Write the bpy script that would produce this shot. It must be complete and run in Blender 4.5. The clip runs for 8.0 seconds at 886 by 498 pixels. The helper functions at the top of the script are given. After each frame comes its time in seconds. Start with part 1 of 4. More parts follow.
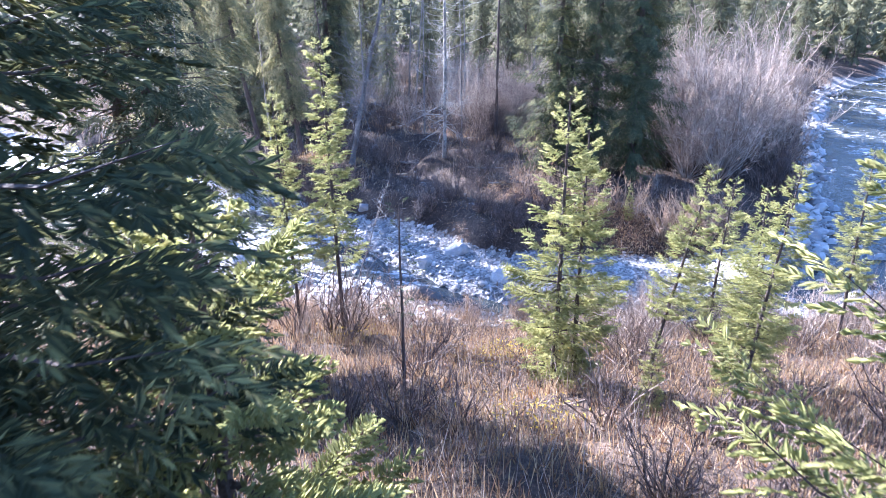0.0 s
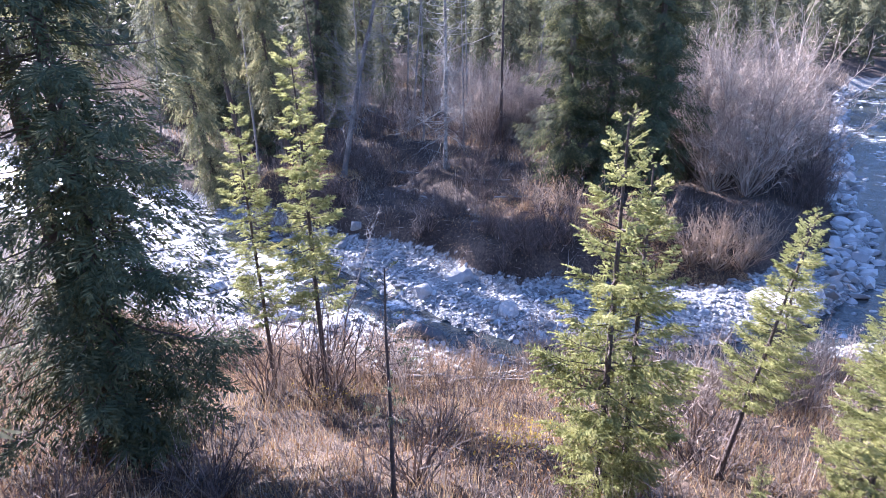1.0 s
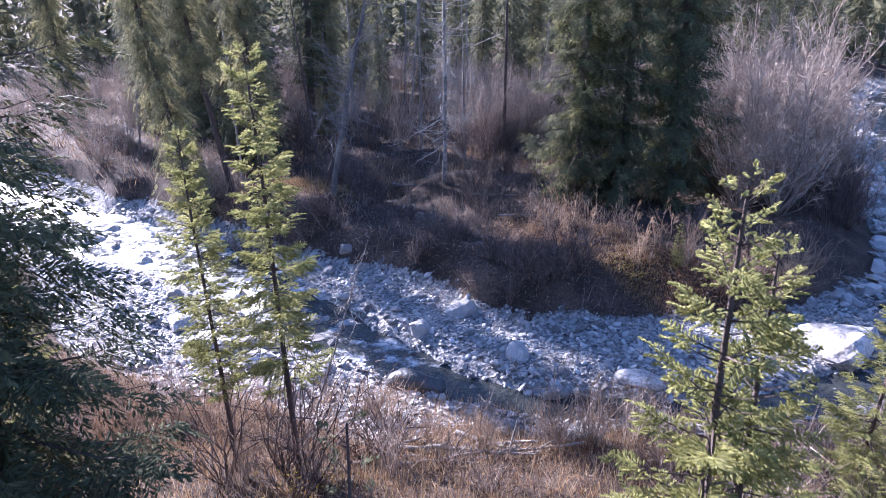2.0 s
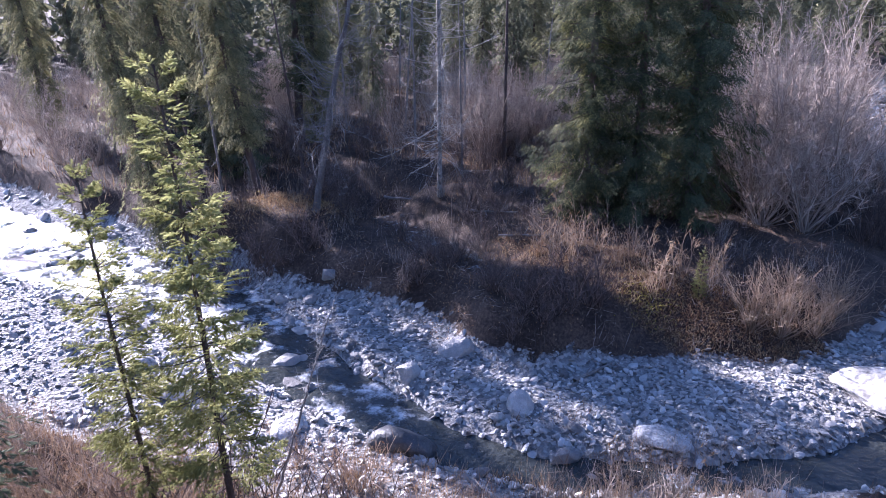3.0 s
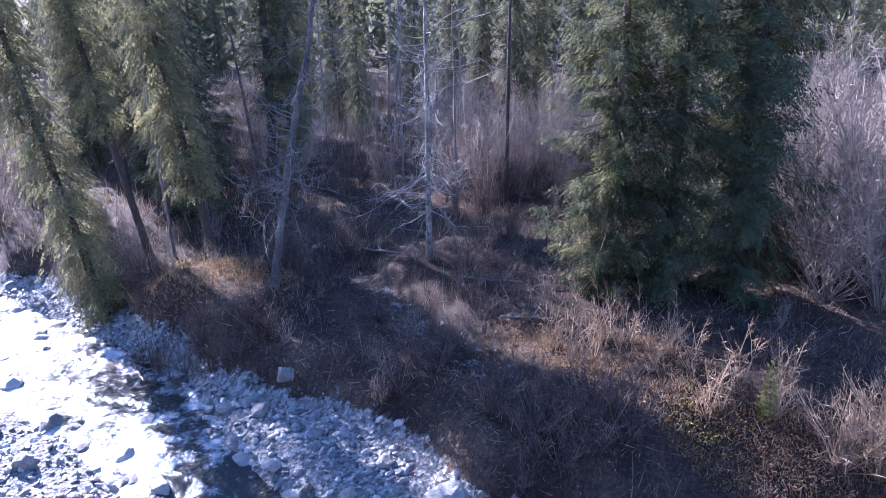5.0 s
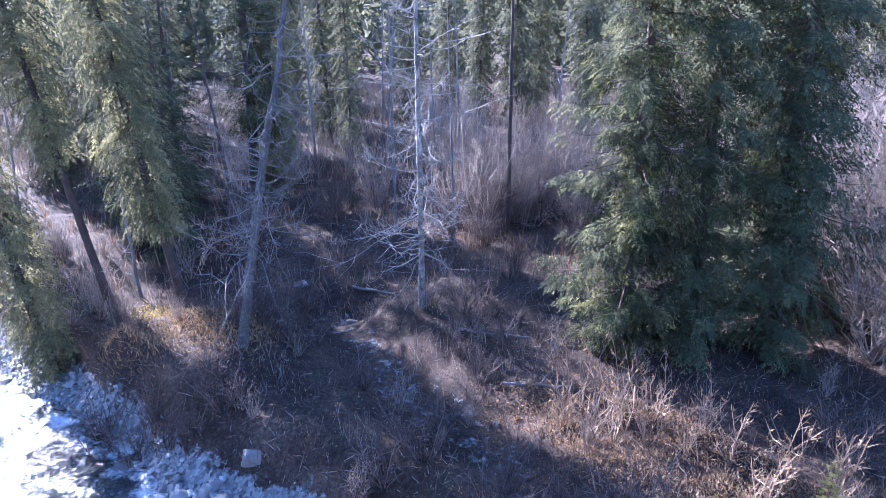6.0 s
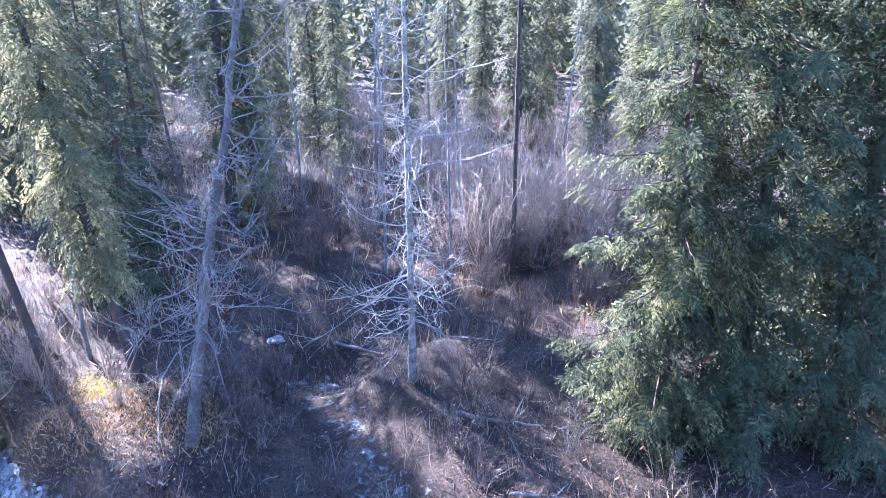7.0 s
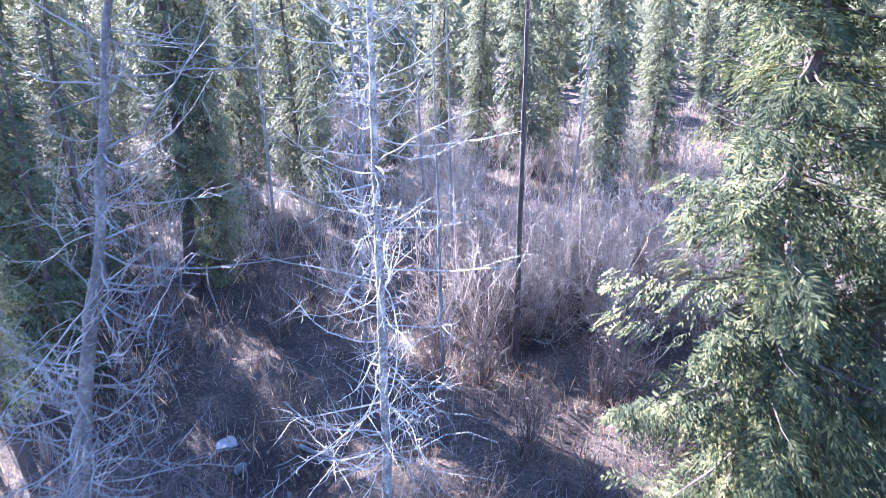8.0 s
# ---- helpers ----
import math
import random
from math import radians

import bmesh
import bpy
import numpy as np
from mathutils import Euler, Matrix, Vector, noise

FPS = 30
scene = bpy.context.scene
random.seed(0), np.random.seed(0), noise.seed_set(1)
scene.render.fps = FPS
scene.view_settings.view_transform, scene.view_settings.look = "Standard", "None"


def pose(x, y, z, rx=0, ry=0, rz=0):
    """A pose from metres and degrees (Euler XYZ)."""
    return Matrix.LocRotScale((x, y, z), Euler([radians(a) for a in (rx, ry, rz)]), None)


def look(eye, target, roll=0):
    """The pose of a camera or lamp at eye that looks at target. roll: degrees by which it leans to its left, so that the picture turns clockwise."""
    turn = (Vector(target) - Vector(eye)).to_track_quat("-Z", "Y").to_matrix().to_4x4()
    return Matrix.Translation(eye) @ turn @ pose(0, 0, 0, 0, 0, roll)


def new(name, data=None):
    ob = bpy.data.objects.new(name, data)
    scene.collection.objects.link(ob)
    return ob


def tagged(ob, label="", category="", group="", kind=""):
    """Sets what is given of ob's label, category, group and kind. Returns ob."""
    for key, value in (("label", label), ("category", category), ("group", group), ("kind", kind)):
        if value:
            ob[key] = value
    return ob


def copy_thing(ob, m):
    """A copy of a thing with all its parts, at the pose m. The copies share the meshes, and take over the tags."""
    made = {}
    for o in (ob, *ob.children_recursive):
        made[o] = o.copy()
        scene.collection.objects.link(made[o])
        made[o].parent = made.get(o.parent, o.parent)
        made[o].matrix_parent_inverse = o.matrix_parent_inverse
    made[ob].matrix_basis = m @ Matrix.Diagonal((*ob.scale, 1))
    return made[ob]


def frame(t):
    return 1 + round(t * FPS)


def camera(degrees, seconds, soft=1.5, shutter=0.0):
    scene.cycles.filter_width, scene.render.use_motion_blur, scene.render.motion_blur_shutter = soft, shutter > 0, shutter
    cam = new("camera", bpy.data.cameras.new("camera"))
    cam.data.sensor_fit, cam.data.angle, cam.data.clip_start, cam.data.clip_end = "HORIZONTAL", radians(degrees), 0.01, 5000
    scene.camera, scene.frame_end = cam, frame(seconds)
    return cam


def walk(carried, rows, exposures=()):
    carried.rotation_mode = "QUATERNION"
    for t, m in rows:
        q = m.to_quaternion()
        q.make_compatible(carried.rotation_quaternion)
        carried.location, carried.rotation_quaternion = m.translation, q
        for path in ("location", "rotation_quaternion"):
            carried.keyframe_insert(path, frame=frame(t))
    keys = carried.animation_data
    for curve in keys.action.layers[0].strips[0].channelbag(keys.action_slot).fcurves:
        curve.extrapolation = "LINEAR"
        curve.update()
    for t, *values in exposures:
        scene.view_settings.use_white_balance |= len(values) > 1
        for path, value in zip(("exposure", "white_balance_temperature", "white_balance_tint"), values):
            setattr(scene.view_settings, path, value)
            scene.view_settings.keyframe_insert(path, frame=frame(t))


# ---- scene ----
cam = camera(64.3, 8.0, soft=0.45, shutter=0.2)
METRES, EYE, TILT, LEAN, TURN = 20.0, 7.4, -20.2, 0.0, 0.0
ROWS = [
    (0.0, 0.0, 0.0, 0.0, -0.0, 0.0, 0.0),
    (0.5, -0.0001, 0.0602, 0.0165, -0.0, 0.04, 0.12),
    (1.0, -0.0014, 0.1217, 0.035, 0.03, 0.04, 0.2),
    (1.5, -0.0023, 0.1801, 0.0549, 0.0, 0.02, 0.27),
    (3.0, 0.008, 0.333, 0.1047, 0.03, 0.0, 0.43),
    (3.5, 0.0135, 0.3846, 0.1286, 0.01, 0.02, 0.44),
    (4.0, 0.017, 0.4321, 0.1506, -0.01, 0.06, 0.48),
    (4.5, 0.0178, 0.4776, 0.1728, -0.02, 0.09, 0.57),
    (6.0, 0.0275, 0.6296, 0.2517, -0.02, 0.08, 0.57),
    (6.5, 0.0286, 0.6873, 0.2799, 0.01, 0.08, 0.56),
    (7.0, 0.0331, 0.7554, 0.3138, -0.03, 0.12, 0.45),
    (7.5, 0.0372, 0.8311, 0.3533, -0.04, 0.11, 0.38),
    (8.0, 0.0434, 0.9119, 0.3983, -0.15, 0.1, 0.23),
]
EXPOSURES = [(0.0, 3.42, 4950, 23), (1.0, 3.0, 5100, 27), (3.0, 2.27, 5100, 31), (4.5, 2.45, 4900, 31), (6.0, 3.15, 4700, 29), (7.0, 3.82, 4650, 26), (8.0, 4.07, 4830, 25)]
walk(cam, [(t, pose(0, 0, EYE, TILT, LEAN, TURN) @ pose(METRES * x, METRES * y, METRES * z, 90 + pitch, roll, yaw)) for t, x, y, z, yaw, pitch, roll in ROWS], EXPOSURES)

# ---- light: low autumn sun ahead on the left, clear blue sky ----
SUN_EL, SUN_AZ = radians(25), radians(-42)
world = bpy.data.worlds.new("world")
scene.world = world
world.use_nodes = True
wn = world.node_tree
sky = wn.nodes.new("ShaderNodeTexSky")
sky.sky_type, sky.sun_disc = "NISHITA", False
sky.sun_elevation, sky.sun_rotation = SUN_EL, SUN_AZ
sky.air_density, sky.dust_density, sky.ozone_density = 1.0, 0.3, 2.2
wn.links.new(sky.outputs[0], wn.nodes["Background"].inputs[0])
wn.nodes["Background"].inputs[1].default_value = 0.062
sun_data = bpy.data.lights.new("sun", "SUN")
sun_data.energy, sun_data.angle, sun_data.color = 5.0, radians(0.5), (1.0, 0.88, 0.72)
sun = new("sun", sun_data)
sun_to = Vector((math.sin(SUN_AZ) * math.cos(SUN_EL), math.cos(SUN_AZ) * math.cos(SUN_EL), math.sin(SUN_EL)))
sun.matrix_world = look(sun_to * 60, (0, 0, 0))


# ---- materials ----
def material(name, stops, rough=0.85, scale=3.0, fine=30.0, bump=0.3, bump_scale=25.0, per=None, translucent=0.0, spread=0.5, metal_spec=0.3):
    """Noise at two scales through a colour ramp; per: 'island' or 'object' shifts the colour piece by piece."""
    m = bpy.data.materials.new(name)
    m.use_nodes = True
    nt = m.node_tree
    n, l = nt.nodes, nt.links
    bsdf = n["Principled BSDF"]
    bsdf.inputs["Roughness"].default_value = rough
    bsdf.inputs["Specular IOR Level"].default_value = metal_spec
    tc = n.new("ShaderNodeTexCoord")
    a, b = n.new("ShaderNodeTexNoise"), n.new("ShaderNodeTexNoise")
    a.inputs["Scale"].default_value, b.inputs["Scale"].default_value = scale, fine
    a.inputs["Detail"].default_value, b.inputs["Detail"].default_value = 4, 3
    coords = tc.outputs["Object"]
    l.new(coords, a.inputs["Vector"])
    l.new(coords, b.inputs["Vector"])
    mix = n.new("ShaderNodeMix")
    mix.data_type = "FLOAT"
    mix.inputs[0].default_value = 0.4
    l.new(a.outputs[0], mix.inputs[2])
    l.new(b.outputs[0], mix.inputs[3])
    val = mix.outputs[0]
    if per:
        if per == "island":
            info = n.new("ShaderNodeNewGeometry").outputs["Random Per Island"]
        else:
            info = n.new("ShaderNodeObjectInfo").outputs["Random"]
        blend = n.new("ShaderNodeMix")
        blend.data_type = "FLOAT"
        blend.inputs[0].default_value = spread
        l.new(val, blend.inputs[2])
        l.new(info, blend.inputs[3])
        val = blend.outputs[0]
    ramp = n.new("ShaderNodeValToRGB")
    while len(ramp.color_ramp.elements) < len(stops):
        ramp.color_ramp.elements.new(0.5)
    for e, (p, c) in zip(ramp.color_ramp.elements, stops):
        e.position, e.color = p, (*c, 1)
    l.new(val, ramp.inputs[0])
    l.new(ramp.outputs[0], bsdf.inputs["Base Color"])
    if bump:
        bn, bt = n.new("ShaderNodeBump"), n.new("ShaderNodeTexNoise")
        bt.inputs["Scale"].default_value, bt.inputs["Detail"].default_value = bump_scale, 5
        l.new(coords, bt.inputs["Vector"])
        bn.inputs["Strength"].default_value, bn.inputs["Distance"].default_value = bump, 0.05
        l.new(bt.outputs[0], bn.inputs["Height"])
        l.new(bn.outputs[0], bsdf.inputs["Normal"])
    if translucent:
        tr, ms = n.new("ShaderNodeBsdfTranslucent"), n.new("ShaderNodeMixShader")
        l.new(ramp.outputs[0], tr.inputs[0])
        ms.inputs[0].default_value = translucent
        l.new(bsdf.outputs[0], ms.inputs[1])
        l.new(tr.outputs[0], ms.inputs[2])
        l.new(ms.outputs[0], n["Material Output"].inputs[0])
    return m


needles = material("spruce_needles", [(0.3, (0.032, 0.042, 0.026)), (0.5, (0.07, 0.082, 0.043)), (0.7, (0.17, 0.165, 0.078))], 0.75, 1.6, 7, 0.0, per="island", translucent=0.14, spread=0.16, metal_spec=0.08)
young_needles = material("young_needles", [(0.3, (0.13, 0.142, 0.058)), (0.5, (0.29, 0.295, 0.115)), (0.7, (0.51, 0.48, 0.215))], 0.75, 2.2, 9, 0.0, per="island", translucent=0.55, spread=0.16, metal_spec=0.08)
# Spruce needles again, with sunlight put into a brighter top stop.
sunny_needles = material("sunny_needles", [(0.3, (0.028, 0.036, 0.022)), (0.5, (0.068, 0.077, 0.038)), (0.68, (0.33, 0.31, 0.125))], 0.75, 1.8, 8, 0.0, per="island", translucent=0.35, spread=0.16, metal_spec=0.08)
# The next two needle colours are lightened to carry haze.
hazed_olive_needles = material("hazed_olive_needles", [(0.3, (0.07, 0.076, 0.048)), (0.5, (0.18, 0.175, 0.092)), (0.7, (0.37, 0.34, 0.17))], 0.75, 1.6, 7, 0.0, per="island", translucent=0.42, spread=0.16, metal_spec=0.08)
hazed_needles = material("hazed_needles", [(0.25, (0.06, 0.064, 0.046)), (0.5, (0.135, 0.138, 0.082)), (0.75, (0.27, 0.256, 0.14))], 0.75, 0.8, 5, 0.0, per="island", translucent=0.34, spread=0.16, metal_spec=0.08)
bark = material("bark", [(0.3, (0.045, 0.033, 0.028)), (0.55, (0.09, 0.068, 0.058)), (0.8, (0.19, 0.16, 0.14))], 0.9, 4, 40, 0.6, 40)
dead_wood = material("dead_wood", [(0.3, (0.14, 0.13, 0.118)), (0.5, (0.33, 0.31, 0.28)), (0.7, (0.58, 0.55, 0.50))], 0.85, 4, 30, 0.6, 40)
peeled = material("peeled_trunk", [(0.36, (0.07, 0.062, 0.055)), (0.49, (0.22, 0.2, 0.18)), (0.66, (0.55, 0.52, 0.47))], 0.9, 6, 34, 1.0, 30)
weathered = material("weathered_wood", [(0.3, (0.09, 0.08, 0.073)), (0.5, (0.19, 0.176, 0.162)), (0.75, (0.42, 0.395, 0.365))], 0.85, 2, 30, 0.6, 40)
snag_bark = material("snag_bark", [(0.3, (0.05, 0.045, 0.042)), (0.5, (0.115, 0.105, 0.098)), (0.72, (0.29, 0.27, 0.25))], 0.9, 1.5, 22, 0.9, 25)
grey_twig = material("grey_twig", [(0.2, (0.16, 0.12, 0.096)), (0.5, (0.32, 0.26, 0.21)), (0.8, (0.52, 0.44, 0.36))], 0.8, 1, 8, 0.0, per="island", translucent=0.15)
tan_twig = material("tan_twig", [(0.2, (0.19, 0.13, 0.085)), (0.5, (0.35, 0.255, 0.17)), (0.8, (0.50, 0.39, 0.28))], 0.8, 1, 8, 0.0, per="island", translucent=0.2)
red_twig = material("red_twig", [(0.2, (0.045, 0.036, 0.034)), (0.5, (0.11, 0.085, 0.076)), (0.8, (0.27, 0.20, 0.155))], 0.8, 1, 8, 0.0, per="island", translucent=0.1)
tan_leaf = material("dry_leaf", [(0.2, (0.15, 0.075, 0.035)), (0.5, (0.29, 0.175, 0.085)), (0.8, (0.44, 0.32, 0.18))], 0.8, 1, 8, 0.0, per="island", translucent=0.35)
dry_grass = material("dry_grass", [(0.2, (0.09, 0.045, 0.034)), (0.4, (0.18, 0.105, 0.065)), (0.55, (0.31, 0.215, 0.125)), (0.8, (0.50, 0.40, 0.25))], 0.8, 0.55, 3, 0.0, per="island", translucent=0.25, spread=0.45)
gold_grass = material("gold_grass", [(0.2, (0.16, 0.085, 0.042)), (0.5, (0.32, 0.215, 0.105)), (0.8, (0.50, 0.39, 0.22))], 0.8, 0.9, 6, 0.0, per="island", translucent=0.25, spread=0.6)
moss_mat = material("moss", [(0.3, (0.16, 0.13, 0.03)), (0.6, (0.32, 0.27, 0.04)), (0.8, (0.45, 0.38, 0.07))], 0.95, 3, 30, 0.6, 50)
stone_mat = material("stone", [(0.25, (0.12, 0.114, 0.11)), (0.45, (0.24, 0.232, 0.222)), (0.6, (0.35, 0.336, 0.315)), (0.8, (0.52, 0.50, 0.46))], 0.75, 3, 22, 0.9, 14, per="object", spread=0.45)
pale_stone = material("pale_stone", [(0.36, (0.17, 0.16, 0.15)), (0.5, (0.38, 0.365, 0.34)), (0.64, (0.56, 0.54, 0.50))], 0.85, 2.5, 14, 1.0, 6)
# Wet stone whose colour is darkened to hold a boulder's shaded face.
shaded_wet_stone = material("shaded_wet_stone", [(0.3, (0.022, 0.024, 0.027)), (0.5, (0.045, 0.047, 0.05)), (0.7, (0.10, 0.10, 0.10))], 0.55, 2.5, 16, 0.6, 9, metal_spec=0.5)
cobble_mat = material("cobble", [(0.15, (0.15, 0.146, 0.14)), (0.5, (0.31, 0.302, 0.285)), (0.85, (0.53, 0.51, 0.475))], 0.45, 5, 40, 0.4, 30, per="island", spread=0.6, metal_spec=0.6)
# Distant hills have the blue of haze in their base colour.
hazy_hill = material("hazy_hill", [(0.3, (0.05, 0.075, 0.13)), (0.7, (0.08, 0.115, 0.18))], 0.95, 0.02, 0.2, 0.0)


def water_material():
    m = bpy.data.materials.new("creek_water")
    m.use_nodes = True
    n, l = m.node_tree.nodes, m.node_tree.links
    b = n["Principled BSDF"]
    tc = n.new("ShaderNodeTexCoord")
    foam, fine, bump = n.new("ShaderNodeTexNoise"), n.new("ShaderNodeTexNoise"), n.new("ShaderNodeBump")
    foam.inputs["Scale"].default_value, foam.inputs["Detail"].default_value, foam.inputs["Roughness"].default_value = 1.7, 8, 0.7
    fine.inputs["Scale"].default_value, fine.inputs["Detail"].default_value = 9, 6
    att = n.new("ShaderNodeAttribute")
    att.attribute_name = "rapid_glare"
    ma = n.new("ShaderNodeMath")
    ma.operation = "ADD"
    ramp, col = n.new("ShaderNodeValToRGB"), n.new("ShaderNodeMix")
    col.data_type = "RGBA"
    l.new(tc.outputs["Object"], foam.inputs["Vector"])
    l.new(tc.outputs["Object"], fine.inputs["Vector"])
    l.new(foam.outputs[0], ma.inputs[0])
    l.new(att.outputs["Fac"], ma.inputs[1])
    l.new(ma.outputs[0], ramp.inputs[0])
    ramp.color_ramp.elements[0].position, ramp.color_ramp.elements[1].position = 0.65, 0.86
    col.inputs[6].default_value, col.inputs[7].default_value = (0.03, 0.034, 0.032, 1), (0.68, 0.70, 0.71, 1)
    l.new(ramp.outputs[0], col.inputs[0])
    l.new(col.outputs[2], b.inputs["Base Color"])
    mr = n.new("ShaderNodeMapRange")
    mr.inputs[3].default_value, mr.inputs[4].default_value = 0.08, 0.6
    l.new(ramp.outputs[0], mr.inputs[0])
    l.new(mr.outputs[0], b.inputs["Roughness"])
    b.inputs["IOR"].default_value = 1.33
    bump.inputs["Strength"].default_value, bump.inputs["Distance"].default_value = 0.8, 0.06
    l.new(fine.outputs[0], bump.inputs["Height"])
    l.new(bump.outputs[0], b.inputs["Normal"])
    return m


water_mat = water_material()


def ground_material():
    """Litter and soil that turns into gravel where the attribute 'stony' says so, with a broken edge."""
    m = bpy.data.materials.new("forest_floor")
    m.use_nodes = True
    n, l = m.node_tree.nodes, m.node_tree.links
    b = n["Principled BSDF"]
    b.inputs["Roughness"].default_value = 0.92
    b.inputs["Specular IOR Level"].default_value = 0.2
    pos = n.new("ShaderNodeNewGeometry").outputs["Position"]

    def noise_tex(scale, detail):
        t = n.new("ShaderNodeTexNoise")
        t.inputs["Scale"].default_value, t.inputs["Detail"].default_value, t.inputs["Roughness"].default_value = scale, detail, 0.65
        l.new(pos, t.inputs["Vector"])
        return t.outputs[0]

    def ramp_of(value, stops):
        r = n.new("ShaderNodeValToRGB")
        while len(r.color_ramp.elements) < len(stops):
            r.color_ramp.elements.new(0.5)
        for e, (p, col) in zip(r.color_ramp.elements, stops):
            e.position, e.color = p, (*col, 1)
        l.new(value, r.inputs[0])
        return r.outputs[0]

    wide, fine = noise_tex(0.8, 8), noise_tex(16, 5)
    mixed = n.new("ShaderNodeMix")
    mixed.data_type = "FLOAT"
    mixed.inputs[0].default_value = 0.5
    l.new(wide, mixed.inputs[2])
    l.new(fine, mixed.inputs[3])
    soil = ramp_of(mixed.outputs[0], [(0.32, (0.018, 0.014, 0.012)), (0.46, (0.045, 0.033, 0.026)), (0.56, (0.10, 0.071, 0.052)), (0.7, (0.23, 0.17, 0.115))])
    vor = n.new("ShaderNodeTexVoronoi")
    vor.inputs["Scale"].default_value = 14
    l.new(pos, vor.inputs["Vector"])
    stones = ramp_of(vor.outputs["Color"], [(0.1, (0.10, 0.097, 0.094)), (0.5, (0.24, 0.234, 0.225)), (0.9, (0.43, 0.42, 0.39))])
    att = n.new("ShaderNodeAttribute")
    att.attribute_name = "stony"
    add = n.new("ShaderNodeMath")
    add.operation = "ADD"
    l.new(att.outputs["Fac"], add.inputs[0])
    l.new(noise_tex(3.5, 6), add.inputs[1])
    edge_fac = ramp_of(add.outputs[0], [(0.93, (0, 0, 0)), (1.07, (1, 1, 1))])
    col = n.new("ShaderNodeMix")
    col.data_type = "RGBA"
    l.new(edge_fac, col.inputs[0])
    l.new(soil, col.inputs[6])
    l.new(stones, col.inputs[7])
    l.new(col.outputs[2], b.inputs["Base Color"])
    hb = n.new("ShaderNodeMath")
    hb.operation = "ADD"
    vm = n.new("ShaderNodeMath")
    vm.operation = "MULTIPLY"
    l.new(vor.outputs["Distance"], vm.inputs[0])
    l.new(edge_fac, vm.inputs[1])
    l.new(noise_tex(24, 8), hb.inputs[0])
    l.new(vm.outputs[0], hb.inputs[1])
    bump = n.new("ShaderNodeBump")
    bump.inputs["Strength"].default_value, bump.inputs["Distance"].default_value = 0.9, 0.06
    l.new(hb.outputs[0], bump.inputs["Height"])
    l.new(bump.outputs[0], b.inputs["Normal"])
    return m


floor_mat = ground_material()


# ---- mesh helpers ----
rng = np.random.default_rng(7)


def make_mesh(name, v, f, mats, index=None, smooth=False):
    """A mesh from arrays of corners and of equal-sided faces."""
    me = bpy.data.meshes.new(name)
    v, f = np.asarray(v, np.float32), np.asarray(f, np.int32)
    k = f.shape[1]
    me.vertices.add(len(v))
    me.vertices.foreach_set("co", v.ravel())
    me.loops.add(f.size)
    me.loops.foreach_set("vertex_index", f.ravel())
    me.polygons.add(len(f))
    me.polygons.foreach_set("loop_start", np.arange(0, f.size, k, dtype=np.int32))
    if index is not None:
        me.polygons.foreach_set("material_index", np.asarray(index, np.int32))
    me.polygons.foreach_set("use_smooth", np.full(len(f), smooth))
    for m in mats:
        me.materials.append(m)
    me.update(calc_edges=True)
    return me


def part(name, data, parent, label=""):
    ob = new(name, data)
    ob.parent = parent
    return tagged(ob, label)


def unit(a):
    return a / np.maximum(np.linalg.norm(a, axis=-1, keepdims=True), 1e-9)


def side_vectors(d):
    ref = np.where(np.abs(d[:, 2:3]) < 0.9, np.array([[0.0, 0, 1]]), np.array([[1.0, 0, 0]]))
    s = unit(np.cross(d, ref))
    return s, np.cross(d, s)


def spindles(p, d, length, width, belly=0.4):
    """Slim three-sided spindles, pointed at both ends: needled twigs, blades, leaves."""
    n = len(p)
    d = unit(d)
    s, u = side_vectors(d)
    ang = rng.uniform(0, 6.28, n)[:, None]
    length, width = np.broadcast_to(length, n)[:, None], np.broadcast_to(width, n)[:, None]
    v = np.empty((n, 5, 3))
    v[:, 0] = p
    for i in range(3):
        a = ang + i * 2.0944
        v[:, 1 + i] = p + d * length * belly + (s * np.cos(a) + u * np.sin(a)) * width * 0.5
    v[:, 4] = p + d * length
    pat = np.array([[0, 2, 1], [0, 3, 2], [0, 1, 3], [4, 1, 2], [4, 2, 3], [4, 3, 1]])
    return v.reshape(-1, 3), (pat[None] + 5 * np.arange(n)[:, None, None]).reshape(-1, 3)


def blades(p, d, length, width, belly=0.5):
    """Creased slim blades: needled twigs, grass, bare twigs."""
    n = len(p)
    d = unit(d)
    s, u = side_vectors(d)
    ang = rng.uniform(0, 6.28, n)[:, None]
    length, width = np.broadcast_to(length, n)[:, None], np.broadcast_to(width, n)[:, None]
    a = s * np.cos(ang) + u * np.sin(ang)
    b = np.cross(d, a)
    v = np.empty((n, 4, 3))
    v[:, 0], v[:, 2] = p, p + d * length
    v[:, 1] = p + d * length * belly + (a + 0.5 * b) * width * 0.5
    v[:, 3] = p + d * length * belly + (0.5 * b - a) * width * 0.5
    pat = np.array([[0, 1, 2], [0, 2, 3]])
    return v.reshape(-1, 3), (pat[None] + 4 * np.arange(n)[:, None, None]).reshape(-1, 3)


